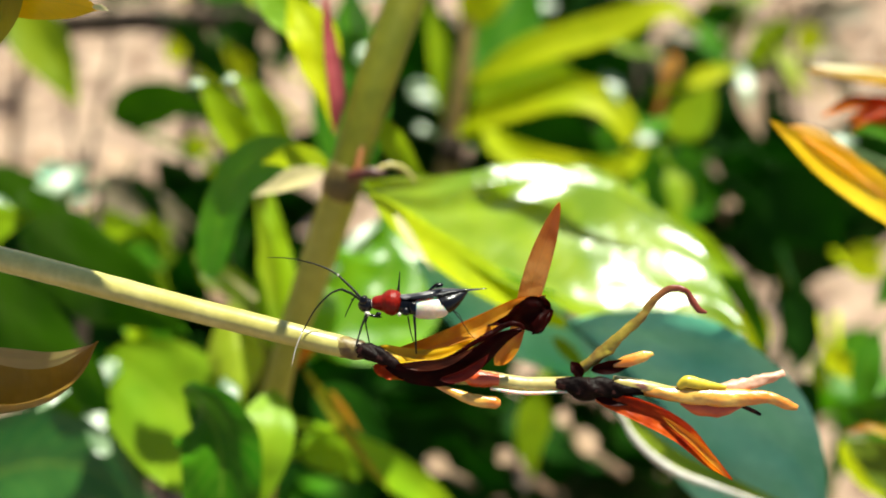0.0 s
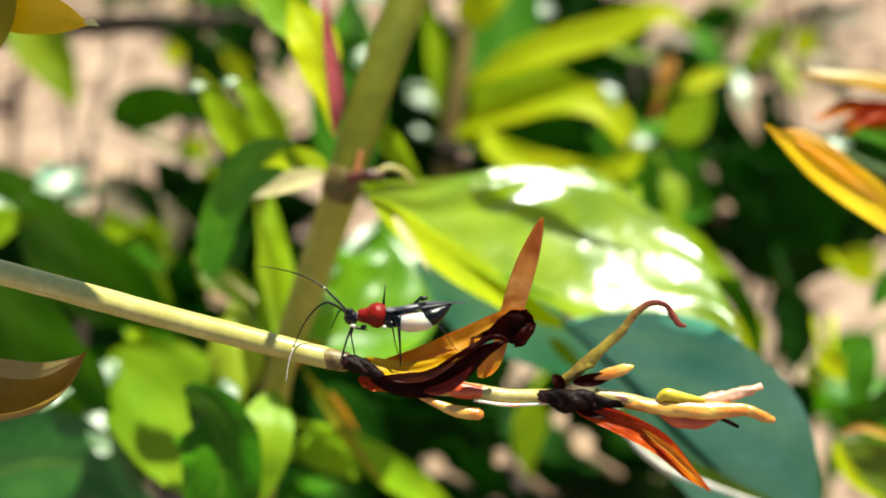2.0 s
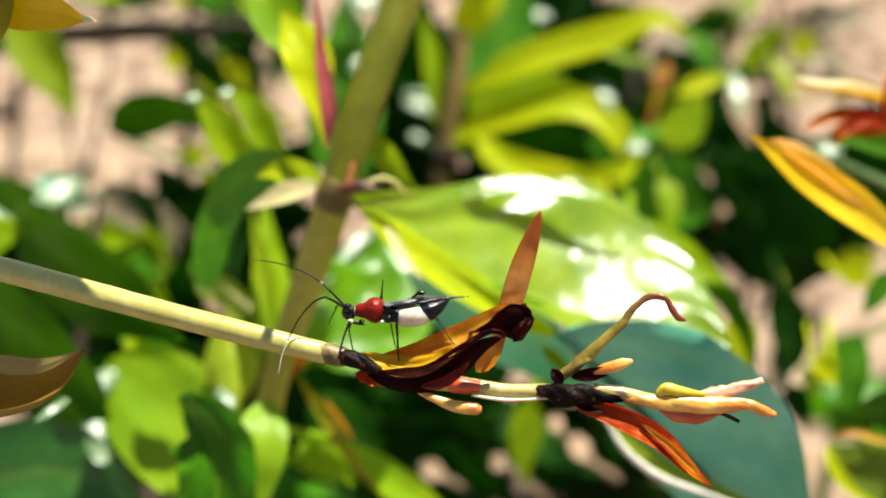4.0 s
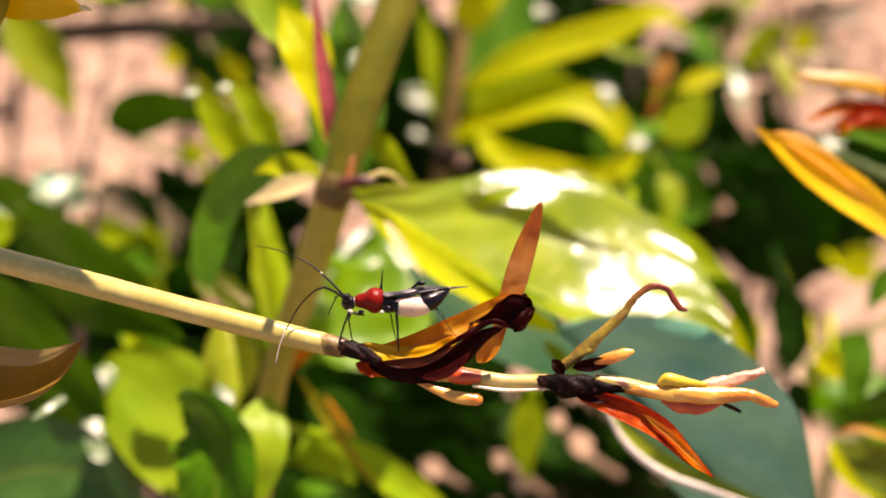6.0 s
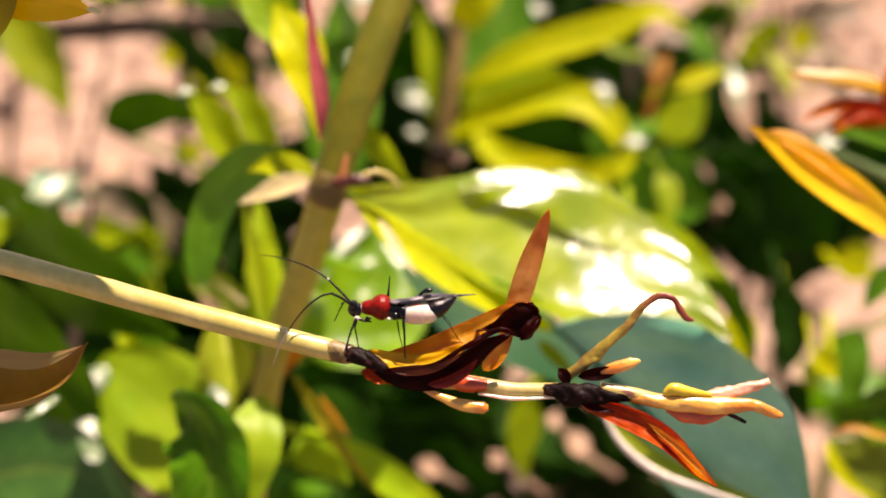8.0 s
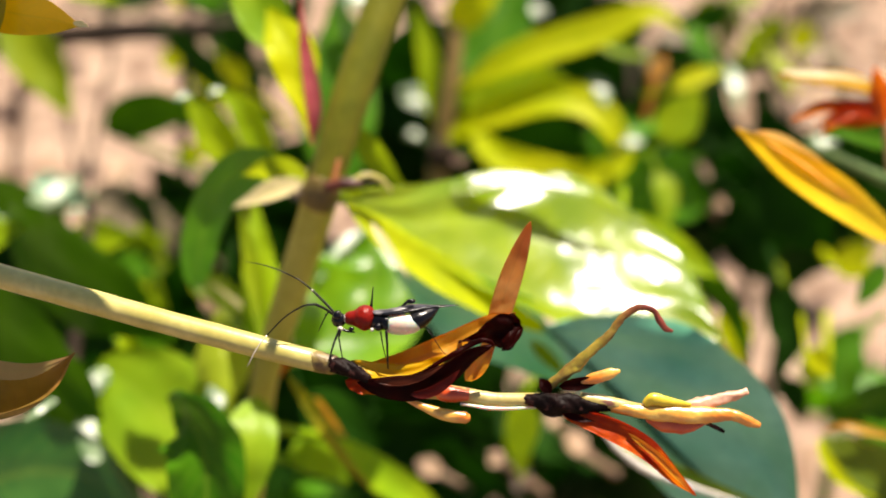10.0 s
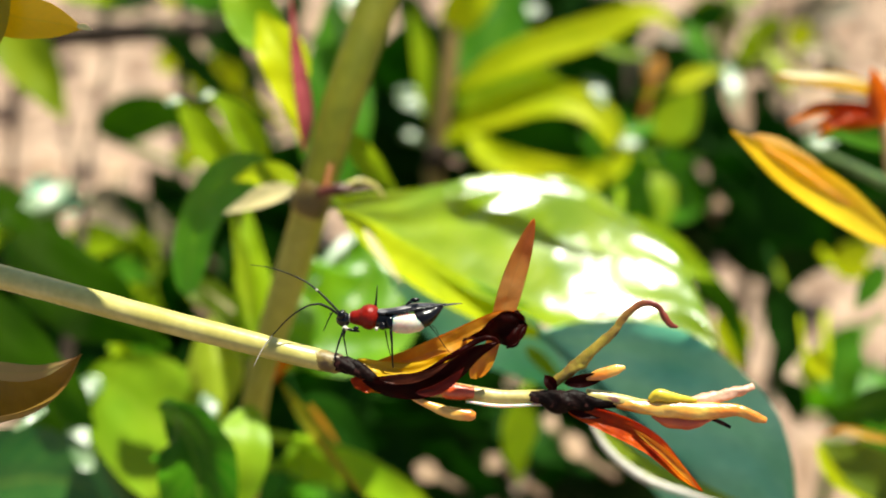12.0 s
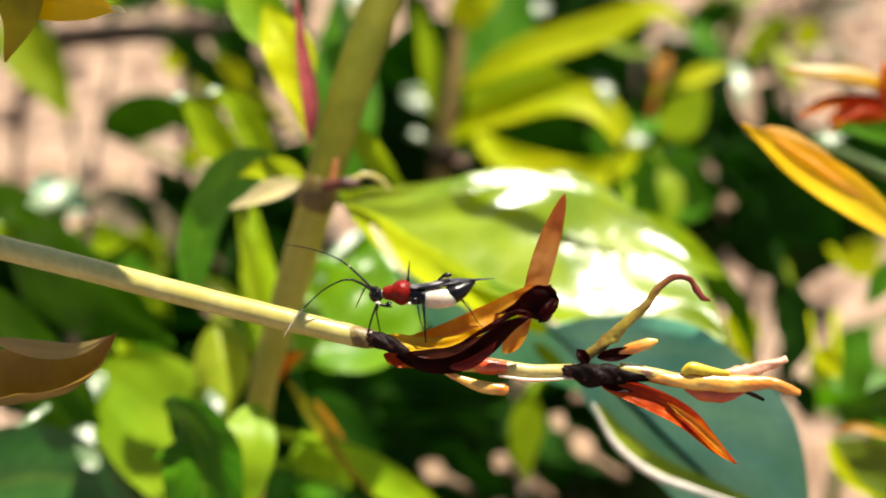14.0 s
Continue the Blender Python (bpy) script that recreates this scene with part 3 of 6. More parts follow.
    part("bud_scale", bm, solid_material("bud_yellow", (0.58, 0.40, 0.016), (0.72, 0.56, 0.05), 330, 0.34, 0.00006), twig, "yellow bud scale")
    bm = tube(bmesh.new(), [(0.02035, 0.05900, 0.44496), (0.02306, 0.05925, 0.44515), (0.02507, 0.05956, 0.44558), (0.02699, 0.05992, 0.44610)], [0.00040, 0.00058, 0.00046, 0.00026], 14, 40, 0.45, 0.65)
    part("bud_scale", bm, solid_material("bud_pink", (0.58, 0.24, 0.13), (0.78, 0.50, 0.36), 300, 0.4, 0.0001), twig, "pinkish bud scale")
    bm = tube(bmesh.new(), [(0.02342, 0.05821, 0.44418), (0.02428, 0.05794, 0.44396), (0.02499, 0.05773, 0.44367)], [0.00013, 0.00018, 0.00013], 8)
    part("thorn", bm, NODE, twig, "small black spur")

    # leaves nearer the branch
    leaf(twig, BRONZE, [(-0.05073, 0.06433, 0.44019), (-0.04125, 0.06126, 0.44017), (-0.03377, 0.06088, 0.44137), (-0.03041, 0.06163, 0.44332), (-0.02833, 0.06366, 0.44620)], 0.00572, (0.1, -0.15, 0.98), "bronze-brown cupped leaf", fold=1.5, wave=0.06, nu=28, nv=12, swell=0.95,
         stalk=(-0.06053, 0.07433, 0.44924))
    leaf(twig, INSIDE, [(-0.03809, 0.06166, 0.44719), (-0.03431, 0.06089, 0.44678), (-0.03087, 0.06069, 0.44684), (-0.02784, 0.06151, 0.44767)], 0.00152, FRONT, "pale greenish inner side of the cupped leaf", fold=-0.2, wave=0.05, nu=24)
    leaf(twig, MOTTLED, [(-0.04150, 0.08708, 0.47618), (-0.03681, 0.08211, 0.47256), (-0.03573, 0.07823, 0.46876), (-0.03728, 0.07587, 0.46539)], 0.00464, FRONT, "olive-bronze young leaf", fold=0.35, nu=20, stalk=(-0.06701, 0.07569, 0.44769))
    leaf(twig, GOLD, [(-0.04054, 0.08229, 0.47108), (-0.03449, 0.07993, 0.46945), (-0.03078, 0.07956, 0.46891), (-0.02810, 0.07924, 0.46846)], 0.00380, FRONT, "golden young leaf with a bright tip", fold=0.3, nu=20, stalk=(-0.06701, 0.07569, 0.44769))
    # pale colour paints the glint at the golden leaf's end
    leaf(twig, CREAM, [(-0.02857, 0.07895, 0.46891), (-0.02789, 0.07874, 0.46880), (-0.02725, 0.07864, 0.46865)], 0.00075, SHINE, "cream blade painting the glint on the golden tip", fold=0.2)
    # unseen leaves added over the branch to cast the shade on its end and a band
    leaf(twig, GREEN, [(-0.04053, 0.08707, 0.49446), (-0.02972, 0.08496, 0.49319), (-0.02194, 0.08265, 0.49215), (-0.01568, 0.08129, 0.49127)], 0.01382, UP, "unseen green leaf added to shade the branch", fold=0.05, blunt=0.2, stalk=(-0.06701, 0.07569, 0.44769))
    leaf(twig, GREEN, [(-0.00055, 0.06908, 0.49057), (-0.00034, 0.07448, 0.48956), (-0.00008, 0.07981, 0.48845), (0.00026, 0.08506, 0.48723)], 0.00094, UP, "unseen narrow leaf added to shade the branch", fold=0.05, stalk=(-0.01974, 0.08344, 0.49190))


build_twig()

# ---- the insect ----
INSECT_AT = (-0.00420, 0.06107, 0.44774)
insect = thing("insect", INSECT_AT, "slender black bug with red thorax and white-banded abdomen on the twig", "insect")


def build_insect():
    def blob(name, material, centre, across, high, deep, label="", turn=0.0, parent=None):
        return part(name, ball(bmesh.new(), centre, (across, high, deep), CAM_LEAN @ Matrix.Rotation(radians(turn), 3, "Z")), material, parent or insect, label)

    k = 0.00004
    head = blob("head", BLACK, (-0.00612, 0.06299, 0.45049), 15 * k, 15 * k, 13 * k, "glossy black head", -10)
    blob("eye", BLACK, (-0.00625, 0.06265, 0.45121), 8 * k, 9 * k, 6 * k, "round black eye", 0, head)
    blob("eye", BLACK, (-0.00627, 0.06386, 0.45033), 8 * k, 9 * k, 6 * k, "round black eye", 0, head)
    blob("mouth_base", PALE, (-0.00596, 0.06227, 0.45015), 6 * k, 5 * k, 5 * k, "pale mouth base", 0, head)
    bm = tube(bmesh.new(), [(-0.00588, 0.06232, 0.45006), (-0.00534, 0.06225, 0.44995), (-0.00481, 0.06227, 0.44981)], [3 * k, 3 * k, 1.2 * k], 8)
    part("beak", bm, BLACK, insect, "black beak folded under the head")
    bm = tube(bmesh.new(), [(-0.00599, 0.06305, 0.45056), (-0.00563, 0.06305, 0.45056), (-0.00509, 0.06305, 0.45056)], [10 * k, 9 * k, 6 * k], 16, 12)
    part("neck", bm, BLACK, insect, "short black neck")
    bm = tube(bmesh.new(), [(-0.00570, 0.06305, 0.45056), (-0.00563, 0.06305, 0.45056), (-0.00556, 0.06305, 0.45056)], [7.5 * k, 9.6 * k, 7.5 * k], 16, 6)
    part("collar", bm, PALE, insect, "narrow white collar")
    bm = tube(bmesh.new(), [(-0.00559, 0.06308, 0.45062), (-0.00536, 0.06308, 0.45062), (-0.00505, 0.06308, 0.45062), (-0.00478, 0.06308, 0.45062), (-0.00447, 0.06309, 0.45063), (-0.00411, 0.06310, 0.45064), (-0.00375, 0.06310, 0.45064), (-0.00344, 0.06308, 0.45062), (-0.00326, 0.06307, 0.45060)], [10 * k, 13.5 * k, 15 * k, 17 * k, 23 * k, 26.3 * k, 25 * k, 20 * k, 9 * k], 28, 44, 0.01)
    part("thorax", bm, SCARLET, insect, "domed red thorax narrowing to the neck")
    # pale blob added for the highlight at the thorax's upper right
    blob("thorax_highlight", WING_PALE, (-0.00361, 0.06304, 0.45091), 7 * k, 14 * k, 16 * k, "pale blob painting the highlight behind the thorax", 15)
    bm = tube(bmesh.new(), [(-0.00357, 0.06340, 0.45108), (-0.00349, 0.06389, 0.45177), (-0.00340, 0.06453, 0.45269)], [4 * k, 2 * k, 0.9 * k], 8)
    part("spine", bm, HAIR, insect, "upright dark spine with a pale base")
    bm = tube(bmesh.new(), [(-0.00366, 0.06297, 0.45045), (-0.00295, 0.06297, 0.45045), (-0.00197, 0.06299, 0.45049), (-0.00085, 0.06297, 0.45045)], [15 * k, 19 * k, 19 * k, 16 * k], 18, 20, 0.05)
    part("hind_thorax", bm, BLACK, insect, "black hind part of the thorax")
    blob("coxa", BLACK, (-0.00229, 0.06198, 0.45095), 9 * k, 13 * k, 6 * k, "glossy black hip joint", 8)
    blob("coxa", BLACK, (-0.00291, 0.06190, 0.45068), 8 * k, 8 * k, 6 * k, "glossy black hip joint", 0)
    blob("coxa", PALE, (-0.00340, 0.06186, 0.45043), 4 * k, 4 * k, 4 * k, "pale hip joint", 0)
    blob("coxa", BLACK, (-0.00505, 0.06204, 0.45034), 6 * k, 4 * k, 4 * k, "black hip joint", 0)
    bm = tube(bmesh.new(), [(-0.00205, 0.06253, 0.45052), (-0.00173, 0.06234, 0.45061), (-0.00089, 0.06227, 0.45067), (-0.00018, 0.06240, 0.45068), (0.00009, 0.06260, 0.45063)], [16 * k, 20 * k, 21 * k, 19.5 * k, 16 * k], 20, 24)
    part("abdomen_band", bm, IVORY, insect, "ivory-white band of the abdomen")
    bm = tube(bmesh.new(), [(-0.00022, 0.06247, 0.45079), (0.00040, 0.06268, 0.45091), (0.00102, 0.06304, 0.45108), (0.00156, 0.06340, 0.45125), (0.00192, 0.06361, 0.45137)], [19 * k, 19 * k, 14 * k, 7.5 * k, 2 * k], 18, 22)
    part("abdomen_tip", bm, BLACK, insect, "glossy black tip of the abdomen")
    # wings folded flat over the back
    up = CAM_LEAN @ Vector((0.0, 0.93, 0.36))
    bm = blade(bmesh.new(), [(-0.00361, 0.06317, 0.45126), (-0.00240, 0.06314, 0.45139), (-0.00107, 0.06335, 0.45151), (0.00004, 0.06361, 0.45154)], 22 * k, up, fold=-0.3, wave=0.02, thick=3 * k, swell=0.6)
    part("wing_base", bm, WING_PALE, insect, "leathery base of the wing, pale highlights in its colour")
    bm = blade(bmesh.new(), [(-0.00363, 0.06359, 0.45082), (-0.00243, 0.06375, 0.45087), (-0.00108, 0.06380, 0.45111), (0.00004, 0.06382, 0.45132)], 22 * k, up, fold=-0.3, wave=0.02, thick=3 * k, swell=0.6)
    part("wing_base", bm, BLACK, insect, "dark leathery base of the wing")
    bm = blade(bmesh.new(), [(-0.00274, 0.06249, 0.45151), (-0.00128, 0.06264, 0.45172), (0.00027, 0.06303, 0.45176), (0.00241, 0.06369, 0.45148)], 14 * k, up, fold=-0.4, wave=0.03, thick=3 * k, swell=0.7)
    part("wing", bm, BLACK, insect, "black fore wing edge")
    bm = blade(bmesh.new(), [(-0.00143, 0.06353, 0.45143), (0.00004, 0.06371, 0.45151), (0.00161, 0.06369, 0.45148), (0.00349, 0.06374, 0.45155)], 20 * k, up, fold=-0.2, wave=0.03, thick=1.2 * k, swell=0.6)
    part("wing", bm, WING, insect, "smoky folded wing tip")
    blob("wing_knob", BLACK, (-0.00036, 0.06365, 0.45195), 10 * k, 5 * k, 6 * k, "glossy black knob over the wing", 5)
    bm = tube(bmesh.new(), [(-0.00107, 0.06342, 0.45162), (-0.00071, 0.06358, 0.45184), (-0.00036, 0.06365, 0.45195)], [2 * k, 3 * k, 3 * k], 8)
    part("wing_ridge", bm, BLACK, insect, "raised black wing ridge")

    def leg(pts, r, label):
        pts = [Vector(p) for p in pts]
        root = part("leg", tube(bmesh.new(), pts[:2], [r * 1.5 * k, r * k], 8), HAIR, insect, label)
        part("shin", tube(bmesh.new(), pts[1:-1], [r * k, r * 0.8 * k], 8), HAIR, root)
        part("foot", tube(bmesh.new(), pts[-2:], [r * 0.8 * k, r * 0.6 * k], 8), HAIR, root)
        return root

    leg([(-0.00599, 0.06219, 0.45022), (-0.00636, 0.06132, 0.44967), (-0.00666, 0.06064, 0.44887), (-0.00680, 0.06038, 0.44851)], 2.1, "thin black fore leg")
    leg([(-0.00597, 0.06282, 0.44972), (-0.00617, 0.06264, 0.44894), (-0.00590, 0.06181, 0.44776), (-0.00580, 0.06153, 0.44753)], 1.6, "thin black fore leg")
    leg([(-0.00225, 0.06167, 0.45052), (-0.00215, 0.06084, 0.44967), (-0.00212, 0.06031, 0.44840), (-0.00208, 0.06008, 0.44790)], 2.2, "thin black middle leg")
    leg([(-0.00279, 0.06295, 0.44938), (-0.00262, 0.06261, 0.44820), (-0.00235, 0.06192, 0.44755), (-0.00221, 0.06168, 0.44740)], 1.2, "thin black middle leg")
    leg([(0.00071, 0.06240, 0.45051), (0.00137, 0.06170, 0.45004), (0.00213, 0.06112, 0.44904), (0.00248, 0.06100, 0.44868)], 0.9, "thin black hind leg")
    leg([(0.00063, 0.06331, 0.44990), (0.00127, 0.06352, 0.44915), (0.00181, 0.06295, 0.44834), (0.00208, 0.06248, 0.44802)], 0.8, "thin black hind leg")

    # antennae
    upper = part("antenna", tube(bmesh.new(), [(-0.00641, 0.06349, 0.45067), (-0.00728, 0.06416, 0.45129), (-0.00838, 0.06492, 0.45201)], [2.6 * k, 2.6 * k, 2.2 * k], 8), HAIR, insect, "long black antenna held forward")
    fore_whip = part("whip", tube(bmesh.new(), [(-0.00838, 0.06492, 0.45201), (-0.00943, 0.06533, 0.45243), (-0.01104, 0.06578, 0.45272), (-0.01265, 0.06610, 0.45283), (-0.01414, 0.06629, 0.45275)], [2 * k, 1.7 * k, 1.4 * k, 1.1 * k, 0.6 * k], 8, 24), HAIR, upper)
    blob("joint", PALE, (-0.00837, 0.06484, 0.45207), 2.6 * k, 2.6 * k, 2.6 * k, "pale joint", 0, upper)
    lower = part("antenna", tube(bmesh.new(), [(-0.00645, 0.06288, 0.45103), (-0.00718, 0.06303, 0.45159), (-0.00796, 0.06308, 0.45200)], [2.6 * k, 2.8 * k, 2.6 * k], 8), HAIR, insect, "bent black antenna reaching to the twig")
    blob("palp", HAIR, (-0.00718, 0.06309, 0.45098), 1.6 * k, 2 * k, 2 * k, "", 0, lower)
    bm = tube(bmesh.new(), [(-0.00694, 0.06348, 0.45101), (-0.00736, 0.06323, 0.45030), (-0.00783, 0.06290, 0.44931)], [1.6 * k, 1.3 * k, 0.8 * k], 8)
    part("feeler", bm, HAIR, insect, "thin hanging feeler")
    whip = part("whip", tube(bmesh.new(), [(-0.00796, 0.06308, 0.45200), (-0.00878, 0.06271, 0.45183), (-0.00995, 0.06185, 0.45094), (-0.01093, 0.06068, 0.44963)], [2.3 * k, 1.8 * k, 1.5 * k, 1.3 * k], 8, 24), HAIR, insect, "bent end of the antenna")
    tipw = part("whip_tip", tube(bmesh.new(), [(-0.01093, 0.06068, 0.44963), (-0.01140, 0.05993, 0.44872), (-0.01174, 0.05897, 0.44753)], [1.3 * k, 1.1 * k, 0.5 * k], 8, 12), PALE, whip, "pale end of the antenna")
    # let the end of the antenna turn about its elbow
    elbow = Vector((-0.00796, 0.06308, 0.45200)) - Vector(INSECT_AT)
    joint = Vector((-0.00838, 0.06492, 0.45201)) - Vector(INSECT_AT)
    fore_whip.data.transform(Matrix.Translation(-joint))
    fore_whip.matrix_basis = Matrix.Translation(joint)
    for ob in (whip, tipw):
        ob.data.transform(Matrix.Translation(-elbow))
    whip.matrix_basis = Matrix.Translation(elbow)
    return whip, elbow, fore_whip, joint


WHIP, ELBOW, FORE_WHIP, JOINT = build_insect()

# ---- the tall stem behind the twig, with its broad leaves ----
shrub = thing("flowering_shrub", (-0.045, 0.075, 0.0), "upright olive-green stem with broad glossy leaves and pink bracts", "shrub")


def build_shrub():
    # this paler colour includes the sunlight on the lower stem
    low = solid_material("stem_beige_sunlit", (0.31, 0.30, 0.02), (0.50, 0.44, 0.085), 140, 0.5, 0.00005, gloss=0.3)
    bm = tube(bmesh.new(), [(-0.045, 0.085, -0.02), (-0.035, 0.085, 0.25), (-0.01985, 0.07051, 0.41241), (-0.01778, 0.07323, 0.42326), (-0.01587, 0.07415, 0.43330), (-0.01213, 0.07552, 0.44398), (-0.00905, 0.07772, 0.45234)],
              [0.00168, 0.00156, 0.00134, 0.00128, 0.00131, 0.00158, 0.00163], 18, 70, 0.02)
    part("stem", bm, low, shrub, "smooth beige-olive lower stem, sunlight put in its colour")
    bm = tube(bmesh.new(), [(-0.00900, 0.07778, 0.45243), (-0.00640, 0.08259, 0.45930), (-0.00339, 0.08836, 0.46580), (0.00058, 0.09691, 0.47451), (0.00425, 0.11206, 0.48570)],
              [0.00163, 0.00178, 0.00185, 0.00179, 0.00168], 18, 50, 0.02)
    part("stem", bm, STEM_OLD, shrub, "smooth olive-green stem")
    bm = tube(bmesh.new(), [(-0.00943, 0.07717, 0.45191), (-0.00893, 0.07741, 0.45312), (-0.00847, 0.07805, 0.45403)], [0.00161, 0.00176, 0.00166], 16, 12, 0.06)
    part("node", bm, solid_material("node_brown", (0.10, 0.065, 0.012), (0.22, 0.15, 0.02), 300, 0.5), shrub, "brownish node ring")
    bm = tube(bmesh.new(), [(-0.00823, 0.07641, 0.45431), (-0.00712, 0.07627, 0.45462), (-0.00613, 0.07632, 0.45471), (-0.00504, 0.07627, 0.45462)], [0.00049, 0.00049, 0.00059, 0.00025], 12, 16, 0.15)
    part("axil_bud", bm, solid_material("bud_dark_red", (0.05, 0.010, 0.008), (0.14, 0.03, 0.018), 400, 0.4), shrub, "dark red axil bud")
    bm = tube(bmesh.new(), [(-0.00593, 0.07644, 0.45487), (-0.00467, 0.07715, 0.45502), (-0.00345, 0.07736, 0.45444), (-0.00246, 0.07716, 0.45328)], [0.00020, 0.00025, 0.00025, 0.00015], 10, 16)
    part("bud_stalk", bm, STEM, shrub, "pale curved bud stalk")
    bm = tube(bmesh.new(), [(-0.00767, 0.07687, 0.45427), (-0.00730, 0.07816, 0.45559), (-0.00685, 0.07993, 0.45689)], [0.00036, 0.00028, 0.00010], 10, 14)
    part("leaf_scar", bm, solid_material("scar_red_brown", (0.26, 0.07, 0.012), (0.42, 0.15, 0.03), 400, 0.5), shrub, "pinkish ridge above the node")
    # the broad leaf that shines, and the shaded one below it
    rib = [(-0.00748, 0.07741, 0.45277), (-0.00125, 0.07740, 0.44753), (0.00515, 0.07744, 0.44322), (0.01231, 0.07702, 0.44002), (0.02157, 0.07565, 0.43805), (0.02885, 0.07350, 0.43760)]
    along = (Vector(rib[-1]) - Vector(rib[0])).normalized()
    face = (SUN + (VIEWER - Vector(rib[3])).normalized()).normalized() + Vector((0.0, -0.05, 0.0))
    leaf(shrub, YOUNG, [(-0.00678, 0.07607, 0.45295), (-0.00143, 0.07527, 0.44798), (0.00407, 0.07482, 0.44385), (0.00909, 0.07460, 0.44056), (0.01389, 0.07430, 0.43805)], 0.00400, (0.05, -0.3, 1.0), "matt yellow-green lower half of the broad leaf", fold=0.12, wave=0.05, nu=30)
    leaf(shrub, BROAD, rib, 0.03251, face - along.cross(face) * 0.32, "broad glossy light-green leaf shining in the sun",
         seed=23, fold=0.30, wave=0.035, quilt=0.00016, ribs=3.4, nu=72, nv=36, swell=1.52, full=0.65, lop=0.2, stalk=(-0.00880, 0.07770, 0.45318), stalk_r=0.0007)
    leaf(shrub, TEAL, [(0.01167, 0.07383, 0.43982), (0.01607, 0.06943, 0.43789), (0.02152, 0.06545, 0.43395), (0.02775, 0.06145, 0.42911), (0.03385, 0.05795, 0.42411)], 0.02260, (-0.15, -0.98, 0.08), "broad blue-green leaf in shade with a pale rim",
         quilt=0.00040, ribs=3.0, fold=0.03, wave=0.05, nu=36, nv=16, swell=1.05, lop=0.33)
    leaf(shrub, OLIVELIME, [(0.01057, 0.07503, 0.43716), (0.01225, 0.07365, 0.43606), (0.01434, 0.07203, 0.43463)], 0.00141, (0, -0.6, 0.8), "olive-lime leaf under the broad one", fold=0.2)
    leaf(shrub, TEAL, [(-0.00261, 0.07921, 0.44314), (0.00087, 0.07815, 0.44162), (0.00468, 0.07702, 0.44002), (0.00959, 0.07553, 0.43788)], 0.00358, (0.0, -0.97, 0.15), "shaded blue-green leaf", fold=0.1, nu=20)
    # separate strip added to reflect the sun along the upper edge
    leaf(shrub, BROAD, [(0.00087, 0.08316, 0.44964), (0.00436, 0.08605, 0.44854), (0.00842, 0.08907, 0.44728), (0.01323, 0.09018, 0.44608), (0.01788, 0.09046, 0.44439), (0.02183, 0.08985, 0.44211)], 0.00198, GLINT, "added strip mirroring the sun along the broad leaf", fold=0.1, nu=40, wave=0.1)
    # thin dark tube paints the shaded groove of the midrib
    bm = tube(bmesh.new(), [(-0.00545, 0.07657, 0.45175), (-0.00124, 0.07660, 0.44813), (0.00509, 0.07666, 0.44386), (0.01086, 0.07670, 0.44095)], [0.00016, 0.00034, 0.00030, 0.00010], 8, 30)
    part("midrib", bm, GREEN, shrub, "dark green line painting the shade along the midrib")
    bm = tube(bmesh.new(), [(0.01143, 0.07378, 0.44027), (0.01600, 0.06913, 0.43816), (0.02142, 0.06517, 0.43424), (0.02763, 0.06118, 0.42942)], [0.00010, 0.00020, 0.00025, 0.00015], 8, 30)
    part("midrib", bm, DARK, shrub, "dark sunken midrib")
    leaf(shrub, TEAL, [(-0.00189, 0.08612, 0.43818), (0.00383, 0.08256, 0.43659), (0.01022, 0.08023, 0.43326), (0.01720, 0.07689, 0.42850)], 0.00950, (0.0, -0.95, 0.2), "shaded blue-green leaf", fold=0.1, nu=20)
    # the sun on this half of the leaf is put into a paler strip
    leaf(shrub, HANGING, [(0.01549, 0.06658, 0.43713), (0.01774, 0.06432, 0.43460), (0.02092, 0.06246, 0.43299), (0.02510, 0.06093, 0.43220), (0.03055, 0.05934, 0.43097)], 0.00200, SHINE + Vector((-0.2, -0.4, 0)), "pale strip painting the sunlit margin of the leaf", fold=0.1, nu=24)
    # white tube stands in for the light along the edge
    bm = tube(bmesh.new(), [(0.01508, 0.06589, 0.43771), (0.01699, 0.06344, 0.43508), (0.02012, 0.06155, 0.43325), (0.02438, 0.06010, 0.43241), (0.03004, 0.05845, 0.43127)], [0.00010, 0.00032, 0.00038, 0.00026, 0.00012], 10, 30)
    part("leaf_rim_highlight", bm, PALE, shrub, "pale tube painting the lit edge of the leaf")
    # bracts and leaves round the upper stem
    leaf(shrub, PINK, [(-0.01084, 0.08964, 0.46849), (-0.01037, 0.08565, 0.46367), (-0.00960, 0.08214, 0.45952), (-0.00976, 0.08046, 0.45626)], 0.00159, (0.4, -0.85, 0.2), "pink-red narrow bract", fold=0.4, wave=0.02, thick=0.0002, swell=1.5)
    leaf(shrub, YELLOW, [(-0.01013, 0.08261, 0.45497), (-0.01113, 0.08576, 0.45860), (-0.01204, 0.08864, 0.46184), (-0.01451, 0.09209, 0.46502)], 0.00480, (0.1, -0.7, 0.7), "mottled bright yellow-green young leaf", fold=0.3, wave=0.1, nu=28, swell=1.7)
    leaf(shrub, GREENISH, [(-0.01336, 0.09193, 0.46043), (-0.01519, 0.09429, 0.46293), (-0.01692, 0.09667, 0.46546), (-0.01866, 0.10021, 0.46877)], 0.00520, (0.1, -0.8, 0.55), "green young leaf", fold=0.25, wave=0.06)
